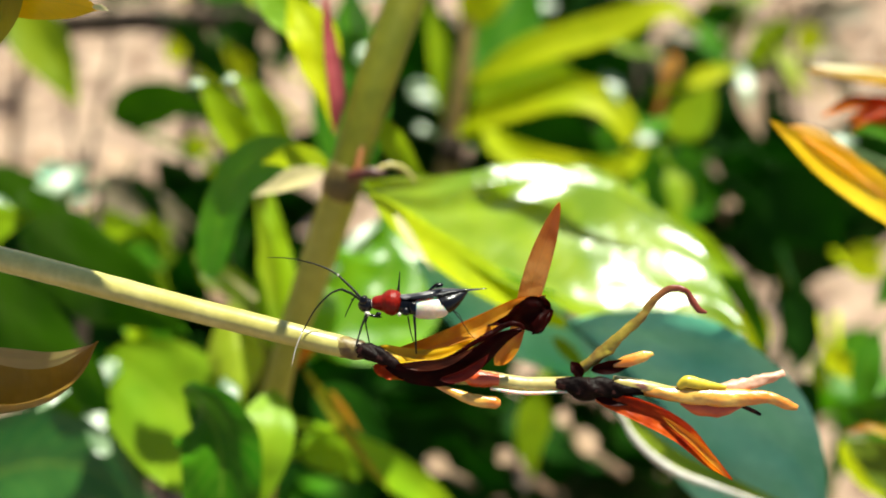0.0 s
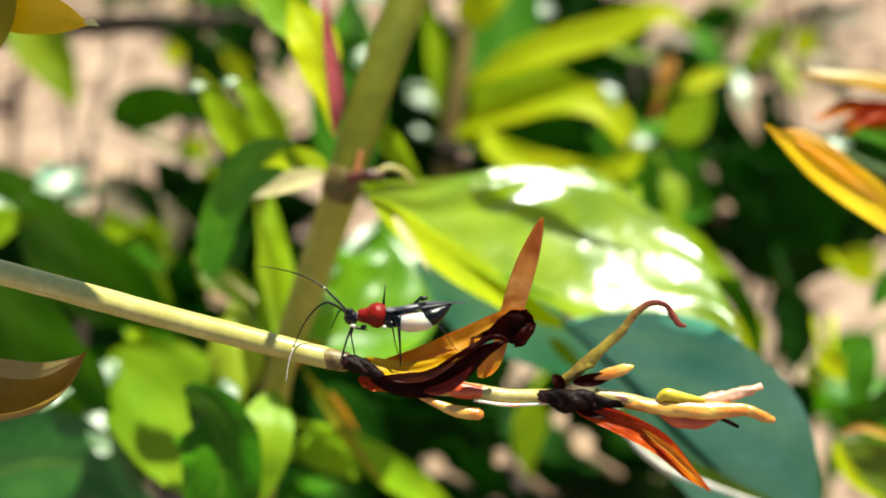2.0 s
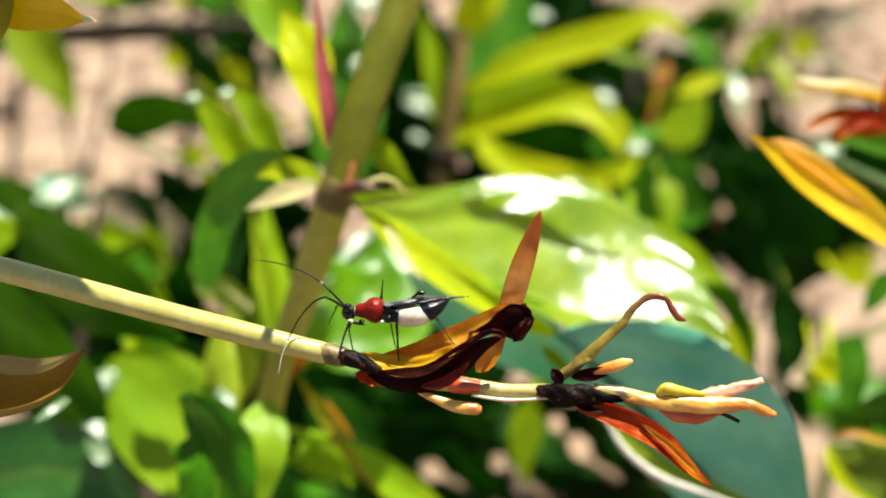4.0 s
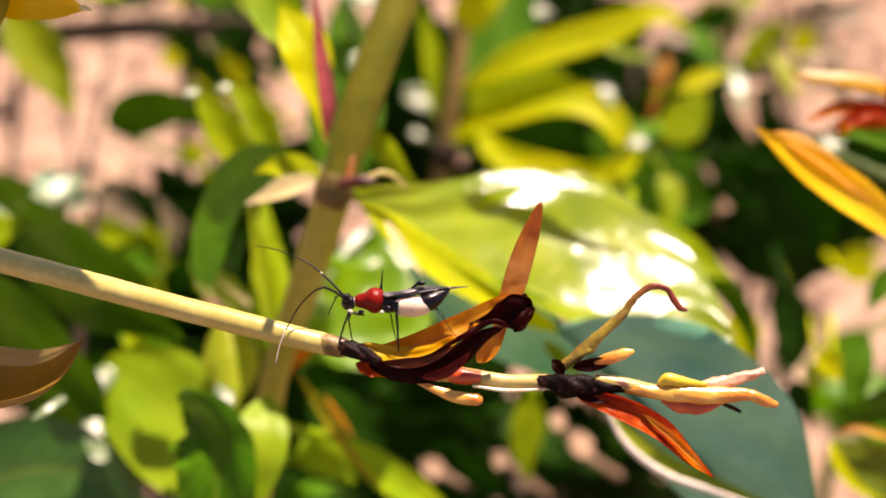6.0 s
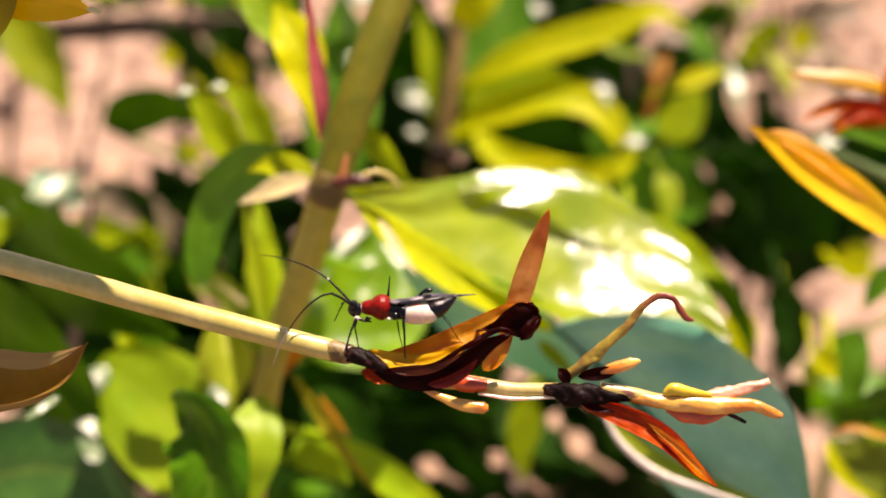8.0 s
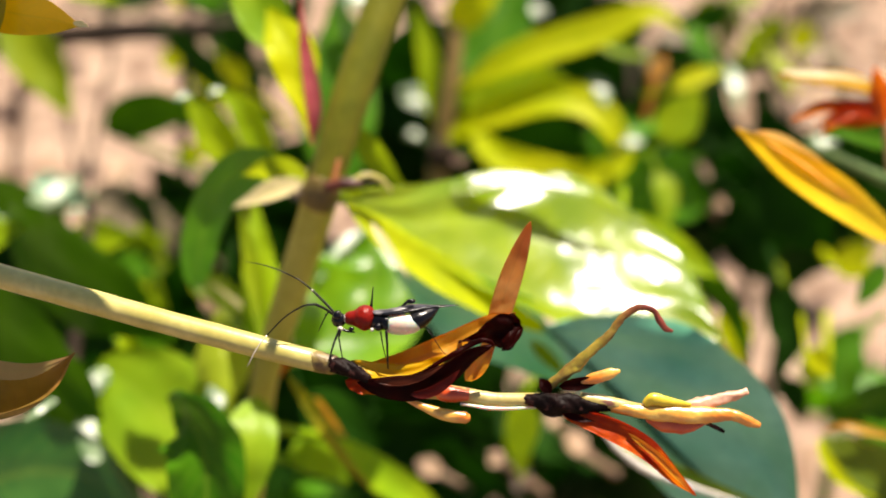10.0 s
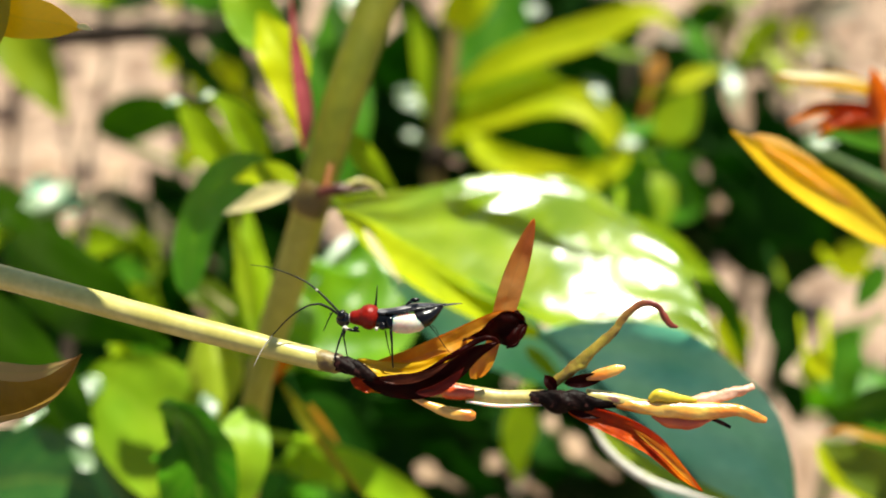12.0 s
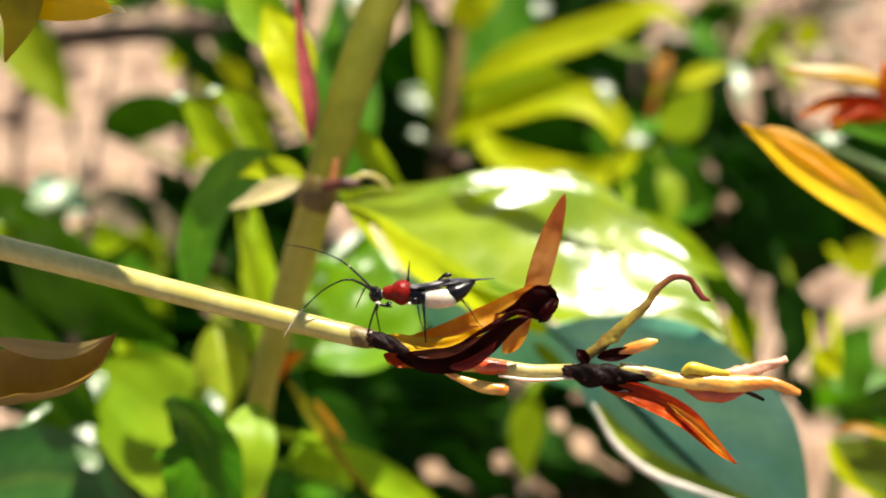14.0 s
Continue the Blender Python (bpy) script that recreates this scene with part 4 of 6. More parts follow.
    leaf(shrub, SHEEN, [(-0.01204, 0.08204, 0.45241), (-0.01531, 0.08415, 0.45194), (-0.01883, 0.08477, 0.45020), (-0.02157, 0.08309, 0.44607), (-0.02284, 0.07935, 0.44072)], 0.00480, (-0.12, -0.85, 0.5), "green leaf arching down with a bluish sheen", fold=0.22, wave=0.05, nu=32, nv=12, blunt=0.15)
    leaf(shrub, YOUNG, [(-0.01047, 0.08021, 0.45276), (-0.01273, 0.08115, 0.45305), (-0.01465, 0.08191, 0.45309), (-0.01709, 0.08242, 0.45207)], 0.00300, (0.1, -0.5, 0.85), "yellow-green rim of the arching leaf", fold=0.2)
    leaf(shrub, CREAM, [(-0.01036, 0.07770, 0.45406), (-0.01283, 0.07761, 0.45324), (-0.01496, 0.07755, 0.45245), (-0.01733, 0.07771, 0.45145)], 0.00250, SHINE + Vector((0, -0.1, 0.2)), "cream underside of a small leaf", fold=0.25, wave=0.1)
    leaf(shrub, OLIVELIME, [(-0.00646, 0.08769, 0.45437), (-0.00525, 0.08819, 0.45161), (-0.00365, 0.08865, 0.44878), (-0.00186, 0.08929, 0.44620)], 0.00257, FRONT, "small yellow-green leaf", fold=0.3)
    leaf(shrub, GREENISH, [(-0.01654, 0.07932, 0.43021), (-0.01733, 0.08426, 0.43378), (-0.01814, 0.08932, 0.43753), (-0.01897, 0.09494, 0.44207)], 0.00440, (0.0, -0.7, 0.6), "narrow green leaf", fold=0.25)
    leaf(shrub, OLIVELIME, [(-0.01650, 0.07949, 0.43221), (-0.01800, 0.08517, 0.43682), (-0.01889, 0.08837, 0.43966), (-0.02015, 0.09196, 0.44304)], 0.00190, (-0.1, -0.6, 0.8), "narrow light-green leaf", fold=0.25)
    leaf(shrub, RED, [(-0.01754, 0.07394, 0.43125), (-0.01574, 0.07597, 0.43241), (-0.01390, 0.07770, 0.43314), (-0.01220, 0.07893, 0.43315)], 0.00190, FRONT, "small orange-red leaf", fold=0.3)
    leaf(shrub, BRIGHT, [(-0.01401, 0.08514, 0.42633), (-0.00925, 0.09037, 0.42857), (-0.00620, 0.09556, 0.43075), (-0.00697, 0.10084, 0.43479)], 0.01648, SHINE + Vector((-0.1, -0.3, -0.1)), "bright green glossy leaf", fold=0.2, wave=0.12, nu=24, nv=12, stalk=(-0.01586, 0.07586, 0.43399))
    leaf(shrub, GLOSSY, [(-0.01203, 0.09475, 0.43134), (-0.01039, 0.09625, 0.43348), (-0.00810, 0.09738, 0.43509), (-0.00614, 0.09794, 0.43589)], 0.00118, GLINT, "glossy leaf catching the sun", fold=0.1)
    # light caught by the rolled edge, painted as a cream strip
    leaf(shrub, CREAM, [(-0.00427, 0.07453, 0.45163), (-0.00287, 0.07306, 0.44987), (-0.00079, 0.07125, 0.44764)], 0.00095, SHINE, "cream strip painting the light on a leaf edge", fold=0.3)
    # the yellow-brown narrow leaf under the twig
    leaf(shrub, MOTTLED, [(-0.01391, 0.07528, 0.43317), (-0.01112, 0.07291, 0.42978), (-0.00849, 0.07057, 0.42644), (-0.00525, 0.06823, 0.42310)], 0.00123, (-0.1, -0.6, 0.75), "narrow olive leaf with a reddish rim", fold=0.35, wave=0.12)
    leaf(shrub, ORANGE, [(-0.01145, 0.07616, 0.42919), (-0.00982, 0.07540, 0.42636), (-0.00845, 0.07494, 0.42397)], 0.00076, FRONT, "small orange-brown leaf", fold=0.3)
    leaf(shrub, GREENISH, [(-0.01127, 0.08279, 0.41600), (-0.00620, 0.08195, 0.41131), (-0.00093, 0.08055, 0.40757), (0.00442, 0.07834, 0.40267)], 0.00409, (0.0, -0.55, 0.8), "light-green leaf", fold=0.2, stalk=(-0.01754, 0.07234, 0.42896))
    leaf(shrub, GREENISH, [(-0.01774, 0.08782, 0.40748), (-0.01436, 0.08872, 0.40703), (-0.01022, 0.08739, 0.40339)], 0.00535, (0.1, -0.5, 0.85), "light-green leaf", fold=0.2, stalk=(-0.01824, 0.07323, 0.42326))
    # the hanging yellow bud leaf and the pale leaf low on the stem
    leaf(shrub, HANGING, [(-0.02310, 0.08644, 0.43167), (-0.02216, 0.08247, 0.42983), (-0.02181, 0.07992, 0.42811), (-0.02218, 0.07672, 0.42547)], 0.00650, SHINE + Vector((0, -0.25, 0)), "plump yellow-green hanging leaf", fold=-0.3, curl=-0.3, nv=12, stalk=(-0.01861, 0.08366, 0.42961))
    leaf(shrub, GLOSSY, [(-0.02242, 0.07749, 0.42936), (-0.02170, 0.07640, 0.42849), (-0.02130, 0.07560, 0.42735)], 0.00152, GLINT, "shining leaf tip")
    leaf(shrub, PALEGREEN, [(-0.01587, 0.07024, 0.43469), (-0.01595, 0.06545, 0.43395), (-0.01688, 0.06262, 0.43077), (-0.01860, 0.05941, 0.42619)], 0.00520, SHINE + Vector((0.05, -0.6, 0)), "pale green leaf", fold=0.12, swell=0.75, nu=24)
    leaf(shrub, CREAM, [(-0.01182, 0.08798, 0.42515), (-0.01426, 0.08758, 0.42632), (-0.02531, 0.09277, 0.43199)], 0.00128, FRONT, "dry leaf stalk", fold=0.3)


build_shrub()

# ---- the low leaves on the other side ----
low_shrub = thing("low_shrub", (-0.09, 0.09, 0.0), "low shrub with overlapping sunlit and shaded leaves", "shrub")


def build_low():
    bm = tube(bmesh.new(), [(-0.09, 0.09, -0.02), (-0.09, 0.095, 0.2), (-0.04967, 0.08321, 0.39218), (-0.04932, 0.09938, 0.40657), (-0.04880, 0.11293, 0.41720), (-0.05061, 0.12821, 0.42158)], [0.00174, 0.00160, 0.00131, 0.00109, 0.00086, 0.00050], 12, 40, 0.05)
    part("stem", bm, BARK, low_shrub, "thin brown stem")
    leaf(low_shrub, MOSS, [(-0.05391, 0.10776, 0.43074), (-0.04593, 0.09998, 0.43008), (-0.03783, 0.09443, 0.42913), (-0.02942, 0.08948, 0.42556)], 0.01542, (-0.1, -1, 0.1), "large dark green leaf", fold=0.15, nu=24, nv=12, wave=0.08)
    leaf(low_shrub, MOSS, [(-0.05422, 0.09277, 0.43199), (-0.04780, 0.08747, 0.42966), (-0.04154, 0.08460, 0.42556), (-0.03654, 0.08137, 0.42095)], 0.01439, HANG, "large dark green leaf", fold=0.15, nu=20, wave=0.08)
    leaf(low_shrub, GREEN, [(-0.04176, 0.10161, 0.42196), (-0.03717, 0.09797, 0.41850), (-0.03292, 0.09553, 0.41501), (-0.02937, 0.09390, 0.41269)], 0.00440, (0.2, -0.7, 0.6), "narrow green leaf", fold=0.3)
    leaf(low_shrub, LIME, [(-0.03789, 0.09529, 0.42338), (-0.03575, 0.09257, 0.42124), (-0.03373, 0.09063, 0.41847), (-0.03069, 0.08908, 0.41626)], 0.00297, (-0.1, -0.7, 0.6), "narrow light-green leaf", fold=0.3)
    leaf(low_shrub, PALEGREEN, [(-0.03843, 0.08906, 0.42320), (-0.03339, 0.08503, 0.42180), (-0.02655, 0.07833, 0.42096), (-0.02194, 0.07225, 0.42012), (-0.01941, 0.06594, 0.41808)], 0.01350, (-0.05, -0.6, 0.8), "broad yellow-green leaf, part in sun", fold=0.12, nu=36, nv=16, wave=0.05, swell=0.8)
    # dark blade added in place of the shadow cast on the leaf behind
    leaf(low_shrub, MID, [(-0.02374, 0.06802, 0.43675), (-0.02113, 0.06561, 0.43592), (-0.01971, 0.06308, 0.43318), (-0.02011, 0.05876, 0.42701)], 0.00760, (0.1, -1, -0.1), "dark blade with shade put in its green", fold=0.1, nu=26, nv=12, wave=0.16, blunt=0.05)
    leaf(low_shrub, DULL, [(-0.06067, 0.08146, 0.40451), (-0.05142, 0.08369, 0.40944), (-0.04250, 0.08342, 0.40992), (-0.03345, 0.08027, 0.40542)], 0.01341, (-0.1, -0.75, 0.62), "broad dull-green leaf with a grey sheen", fold=0.12, nu=24, nv=12)
    leaf(low_shrub, GLOSSY, [(-0.03876, 0.08297, 0.42148), (-0.03844, 0.08152, 0.41942), (-0.03762, 0.07986, 0.41704)], 0.00260, GLINT, "patch turned to mirror the sun at a leaf edge", blunt=0.1)
    leaf(low_shrub, GLOSSY, [(-0.03942, 0.08429, 0.42162), (-0.03859, 0.08524, 0.42298), (-0.03687, 0.08604, 0.42413)], 0.00230, GLINT, "patch turned to mirror the sun at a leaf edge", blunt=0.1)
    leaf(low_shrub, GLOSSY, [(-0.03470, 0.06343, 0.43891), (-0.03348, 0.06382, 0.43947), (-0.03237, 0.06433, 0.44019)], 0.00068, GLINT, "small patch turned to mirror the sun", blunt=0.2)
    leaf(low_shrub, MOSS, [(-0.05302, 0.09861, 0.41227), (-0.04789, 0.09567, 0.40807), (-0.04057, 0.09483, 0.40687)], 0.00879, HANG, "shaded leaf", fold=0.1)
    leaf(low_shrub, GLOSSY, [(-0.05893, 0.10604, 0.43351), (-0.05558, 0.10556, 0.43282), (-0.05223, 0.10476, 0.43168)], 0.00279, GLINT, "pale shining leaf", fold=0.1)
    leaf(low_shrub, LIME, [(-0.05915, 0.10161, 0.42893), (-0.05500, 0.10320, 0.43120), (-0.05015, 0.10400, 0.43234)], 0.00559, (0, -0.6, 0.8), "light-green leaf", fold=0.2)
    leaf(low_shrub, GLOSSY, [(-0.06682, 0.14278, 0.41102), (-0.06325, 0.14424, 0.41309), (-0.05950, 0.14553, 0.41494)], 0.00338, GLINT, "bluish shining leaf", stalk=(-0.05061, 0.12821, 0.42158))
    leaf(low_shrub, TEAL, [(-0.08176, 0.17719, 0.39564), (-0.07603, 0.17555, 0.39330), (-0.07145, 0.17390, 0.39095)], 0.00687, FRONT, "bluish leaf")
    leaf(low_shrub, MOSS, [(-0.08486, 0.15558, 0.40837), (-0.07696, 0.15214, 0.40694), (-0.06823, 0.14874, 0.40557), (-0.06197, 0.14397, 0.40050)], 0.01193, HANG, "dark green leaf", fold=0.1)
    leaf(low_shrub, LIME, [(-0.05756, 0.13358, 0.41182), (-0.05309, 0.13317, 0.41123), (-0.04728, 0.13337, 0.41152)], 0.00572, FRONT, "small light-green leaf", fold=0.2)
    leaf(low_shrub, BARK_LEAF := leaf_material("leaf_grey_brown", (0.16, 0.12, 0.07), (0.25, 0.19, 0.12), (0.2, 0.15, 0.08), 0.15, 0.6), [(-0.06859, 0.17094, 0.39544), (-0.06301, 0.16998, 0.39407), (-0.05631, 0.16582, 0.38812)], 0.00782, FRONT, "dry grey-brown leaf", fold=0.2)
    return BARK_LEAF


DRY = build_low()

# ---- the light-green shoot beside the dark twigs ----
pair = thing("young_shoot", (-0.06, 0.13, 0.0), "young shoot with two narrow light-green leaves", "shoot", "young shoots")


def build_pair():
    bm = tube(bmesh.new(), [(-0.06, 0.13, -0.02), (-0.055, 0.125, 0.2), (-0.02456, 0.10665, 0.40823), (-0.02153, 0.10076, 0.43120), (-0.02122, 0.10275, 0.44101)], [0.00102, 0.00094, 0.00080, 0.00060, 0.00040], 10, 30, 0.05)
    part("stem", bm, STEM_OLD, pair, "thin olive stem")
    leaf(pair, LIME, [(-0.02169, 0.10237, 0.44047), (-0.02391, 0.10268, 0.44440), (-0.02563, 0.10363, 0.44751), (-0.02789, 0.10438, 0.45031)], 0.00450, (0.1, -0.5, 0.85), "narrow light-green leaf", fold=0.3)
    leaf(pair, LIME, [(-0.01870, 0.10430, 0.43974), (-0.02034, 0.10591, 0.44378), (-0.02201, 0.10691, 0.44695), (-0.02497, 0.10750, 0.44954)], 0.00400, (0.1, -0.5, 0.85), "narrow light-green leaf", fold=0.3)
    leaf(pair, GLOSSY, [(-0.02828, 0.10356, 0.45001), (-0.02739, 0.10370, 0.45022), (-0.02650, 0.10370, 0.45022)], 0.00095, GLINT, "shining leaf tip", fold=0.0)
    leaf(pair, GLOSSY, [(-0.02512, 0.10659, 0.44912), (-0.02434, 0.10674, 0.44933), (-0.02356, 0.10682, 0.44944)], 0.00078, GLINT, "shining leaf tip", fold=0.0)
    leaf(pair, DARK, [(-0.02087, 0.10285, 0.43942), (-0.02038, 0.10603, 0.44221), (-0.02325, 0.10885, 0.44449)], 0.00268, HANG, "dark leaf between them", fold=0.2)


build_pair()

# ---- the yellow shoot further back ----
yellow_shoot = thing("young_shoot", (0.02, 0.24, 0.0), "reddish-stemmed shoot with long sunlit yellow-green leaves", "shoot", "young shoots")


def build_yellow():
    bm = tube(bmesh.new(), [(0.02, 0.24, -0.02), (0.02, 0.235, 0.2), (0.00188, 0.16671, 0.37196), (0.00067, 0.17287, 0.39819), (0.00177, 0.17558, 0.40555), (0.00374, 0.18100, 0.41504), (0.00506, 0.18731, 0.42405), (0.00594, 0.19299, 0.43217)], [0.00223, 0.00223, 0.00212, 0.00201, 0.00190, 0.00179, 0.00156, 0.00089], 12, 40, 0.06)
    part("stem", bm, solid_material("stem_brown", (0.22, 0.14, 0.03), (0.30, 0.19, 0.05), 120, 0.6), yellow_shoot, "brownish stem")
    bm = tube(bmesh.new(), [(0.00089, 0.17296, 0.40006), (0.00177, 0.17355, 0.40265), (0.00221, 0.17482, 0.40446)], [0.00223, 0.00279, 0.00212], 12, 10, 0.2)
    part("node", bm, BARK, yellow_shoot, "dark node")
    A, B = (0.00341, 0.17848, 0.41143), (0.00199, 0.17463, 0.40419)
    leaf(yellow_shoot, YELLOW, [(0.00591, 0.17946, 0.41457), (0.01574, 0.17949, 0.41985), (0.03141, 0.17956, 0.42519), (0.04159, 0.17966, 0.42881), (0.04789, 0.17755, 0.42580)], 0.00722, (0.05, -0.6, 0.8), "long yellow-green leaf", fold=0.15, wave=0.05, nu=24, stalk=A)
    leaf(yellow_shoot, LIME, [(0.00534, 0.17965, 0.40962), (0.01283, 0.18065, 0.41280), (0.02057, 0.18160, 0.41415), (0.02853, 0.18065, 0.41280)], 0.01018, (0.0, -0.7, 0.7), "yellow-green leaf", fold=0.15, stalk=A)
    leaf(yellow_shoot, YELLOW, [(0.00407, 0.17507, 0.40657), (0.01311, 0.17464, 0.41118), (0.02304, 0.17329, 0.41448), (0.03062, 0.17026, 0.41365), (0.03486, 0.16611, 0.40946), (0.03612, 0.16225, 0.40395)], 0.00750, (0.05, -0.6, 0.8), "arching yellow-green leaf", full=0.6, fold=0.2, nu=28, stalk=B)
    leaf(yellow_shoot, YELLOW, [(0.00765, 0.17127, 0.40811), (0.01231, 0.16617, 0.40606), (0.02100, 0.16175, 0.40498), (0.02852, 0.15949, 0.40523), (0.03472, 0.16085, 0.40718), (0.03741, 0.16393, 0.41158)], 0.00620, (0.0, -0.7, 0.7), "arching yellow-green leaf", full=0.6, fold=0.2, nu=28, stalk=B)
    leaf(yellow_shoot, DARK, [(0.01099, 0.18211, 0.40268), (0.01892, 0.18188, 0.40409), (0.02575, 0.18057, 0.40222), (0.03259, 0.17828, 0.39895)], 0.01140, HANG, "dark green leaf", fold=0.1)
    leaf(yellow_shoot, YELLOW, [(0.00526, 0.18542, 0.42309), (0.00664, 0.18635, 0.42616), (0.01040, 0.18788, 0.43009), (0.01257, 0.19006, 0.43320)], 0.00806, FRONT, "yellow-green tip leaf", fold=0.2)
    leaf(yellow_shoot, LIME, [(0.00156, 0.17703, 0.40414), (0.00022, 0.18248, 0.41191), (-0.00134, 0.18760, 0.41924), (-0.00357, 0.19273, 0.42656)], 0.00536, (0.3, -0.8, 0.4), "narrow green leaf", fold=0.3)
    leaf(yellow_shoot, GREEN, [(0.00934, 0.20002, 0.40210), (0.01314, 0.20753, 0.40934), (0.01639, 0.21514, 0.41672), (0.01780, 0.22358, 0.42528)], 0.01488, (-0.2, -0.9, 0.3), "broad green leaf", fold=0.15, stalk=A)
    leaf(yellow_shoot, GREEN, [(-0.01557, 0.14530, 0.41113), (-0.01595, 0.15417, 0.42031), (-0.01545, 0.16210, 0.42814), (-0.01612, 0.17129, 0.43779)], 0.01305, (0.1, -0.92, 0.25), "broad green leaf", fold=0.1, stalk=(0.00183, 0.17062, 0.38626))
    leaf(yellow_shoot, GLOSSY, [(-0.01395, 0.15854, 0.42829), (-0.01318, 0.15931, 0.42938), (-0.01223, 0.16018, 0.43063)], 0.00201, GLINT, "shining spot of a leaf", fold=0.0)
    leaf(yellow_shoot, GLOSSY, [(-0.01490, 0.16610, 0.43908), (-0.01232, 0.16544, 0.43815), (-0.00974, 0.16467, 0.43705)], 0.00420, GLINT, "patch turned to mirror the sun as leaf glare", stalk=(-0.01383, 0.16189, 0.43133))
    leaf(yellow_shoot, GLOSSY, [(0.03057, 0.17457, 0.41806), (0.03205, 0.17335, 0.41632), (0.03311, 0.17189, 0.41423)], 0.00361, GLINT, "patch turned to mirror the sun as leaf glare", stalk=(0.03175, 0.17149, 0.41017))
    leaf(yellow_shoot, TAN, [(0.04718, 0.19059, 0.41478), (0.04580, 0.18888, 0.41234), (0.04420, 0.18704, 0.40971)], 0.00389, (0, -0.7, 0.6), "dry reddish-brown leaf", stalk=(0.04327, 0.18399, 0.40362))
    leaf(yellow_shoot, GLOSSY, [(-0.00735, 0.21441, 0.39650), (-0.00446, 0.21366, 0.39542), (-0.00053, 0.21170, 0.39263)], 0.00551, GLINT, "shining spot of a leaf", fold=0.0, stalk=A)
    leaf(yellow_shoot, GLOSSY, [(-0.00657, 0.21282, 0.38551), (-0.00496, 0.21297, 0.38573), (-0.00322, 0.21282, 0.38551)], 0.00268, GLINT, "shining spot of a leaf", fold=0.0, stalk=B)
    leaf(yellow_shoot, GLOSSY, [(0.03440, 0.15781, 0.41330), (0.03600, 0.15793, 0.41346), (0.03779, 0.15793, 0.41346)], 0.00220, GLINT, "shining leaf tip", fold=0.0, stalk=(0.03351, 0.16080, 0.40886))
    leaf(yellow_shoot, GREEN, [(0.03083, 0.17094, 0.39544), (0.03865, 0.17158, 0.39636), (0.04647, 0.17287, 0.39819), (0.05429, 0.17479, 0.40093)], 0.00894, (0.1, -0.9, 0.3), "green leaf", fold=0.1, stalk=B)


build_yellow()

# ---- the golden shoot with red young leaves ----
gold_shoot = thing("red_shoot", (0.13, 0.12, 0.0), "shoot with a golden leaf and red young leaf tips", "shoot")


def build_gold():
    bm = tube(bmesh.new(), [(0.13, 0.12, -0.02), (0.12, 0.115, 0.25), (0.05490, 0.07932, 0.43021), (0.05005, 0.08259, 0.44360), (0.04781, 0.08643, 0.44909), (0.04745, 0.09053, 0.45321), (0.04763, 0.09404, 0.45648)], [0.00123, 0.00123, 0.00112, 0.00089, 0.00073, 0.00061, 0.00028], 12, 40, 0.06)
    part("stem", bm, STEM_RED, gold_shoot, "reddish stem")
    leaf(gold_shoot, GOLD, [(0.04454, 0.07375, 0.44842), (0.03749, 0.07310, 0.45359), (0.03191, 0.07331, 0.45737), (0.02680, 0.07403, 0.46101)], 0.00413, (-0.1, -0.55, 0.8), "golden-yellow leaf with pinkish rim", fold=0.3, wave=0.05, nu=26, nv=12, swell=0.9, stalk=(0.05061, 0.08163, 0.44223))
    leaf(gold_shoot, TAN, [(0.02872, 0.07465, 0.46016), (0.03219, 0.07450, 0.45821), (0.03653, 0.07415, 0.45510), (0.04060, 0.07366, 0.45178)], 0.00230, (-0.1, -0.3, 0.95), "pinkish upturned rim of the golden leaf", fold=0.4, wave=0.08, nu=22)
    leaf(gold_shoot, GOLD, [(0.04698, 0.09076, 0.45527), (0.04335, 0.09149, 0.45632), (0.03999, 0.09169, 0.45660), (0.03608, 0.09207, 0.45715)], 0.00246, SHINE, "golden young leaf with a pale top", fold=0.4, thick=0.0002)
    # cream strip in place of the white highlight along the top
    leaf(gold_shoot, CREAM, [(0.03605, 0.09189, 0.45759), (0.03909, 0.09152, 0.45740), (0.04253, 0.09139, 0.45722), (0.04653, 0.09082, 0.45640)], 0.00088, SHINE, "cream strip painting the highlight on the golden leaf", fold=0.2, thick=0.0002)
    leaf(gold_shoot, RED, [(0.04716, 0.09086, 0.45367), (0.04335, 0.09002, 0.45422), (0.04027, 0.09009, 0.45431), (0.03731, 0.08944, 0.45340)], 0.00190, (0.2, -0.3, 0.95), "red young leaf", fold=0.4, thick=0.0002)
    leaf(gold_shoot, RED, [(0.04512, 0.08874, 0.45413), (0.04269, 0.08887, 0.45431), (0.04092, 0.08830, 0.45350), (0.03993, 0.08760, 0.45250)], 0.00144, (0.2, -0.5, 0.85), "red curled young leaf", fold=0.5, wave=0.3, thick=0.0002)
    leaf(gold_shoot, RED, [(0.04752, 0.09127, 0.45251), (0.04434, 0.09037, 0.45298), (0.04209, 0.09040, 0.45302), (0.04017, 0.09002, 0.45247)], 0.00190, FRONT, "dark red young leaf", fold=0.4)
    leaf(gold_shoot, RED, [(0.04681, 0.08916, 0.45298), (0.04533, 0.08910, 0.45639), (0.04443, 0.08974, 0.45905)], 0.00257, FRONT, "upright red young leaf", fold=0.3)
    leaf(gold_shoot, GREEN, [(0.05068, 0.09298, 0.44798), (0.04832, 0.09366, 0.44895), (0.04476, 0.09417, 0.44968), (0.04239, 0.09366, 0.44895)], 0.00237, FRONT, "bluish small leaf", fold=0.2)
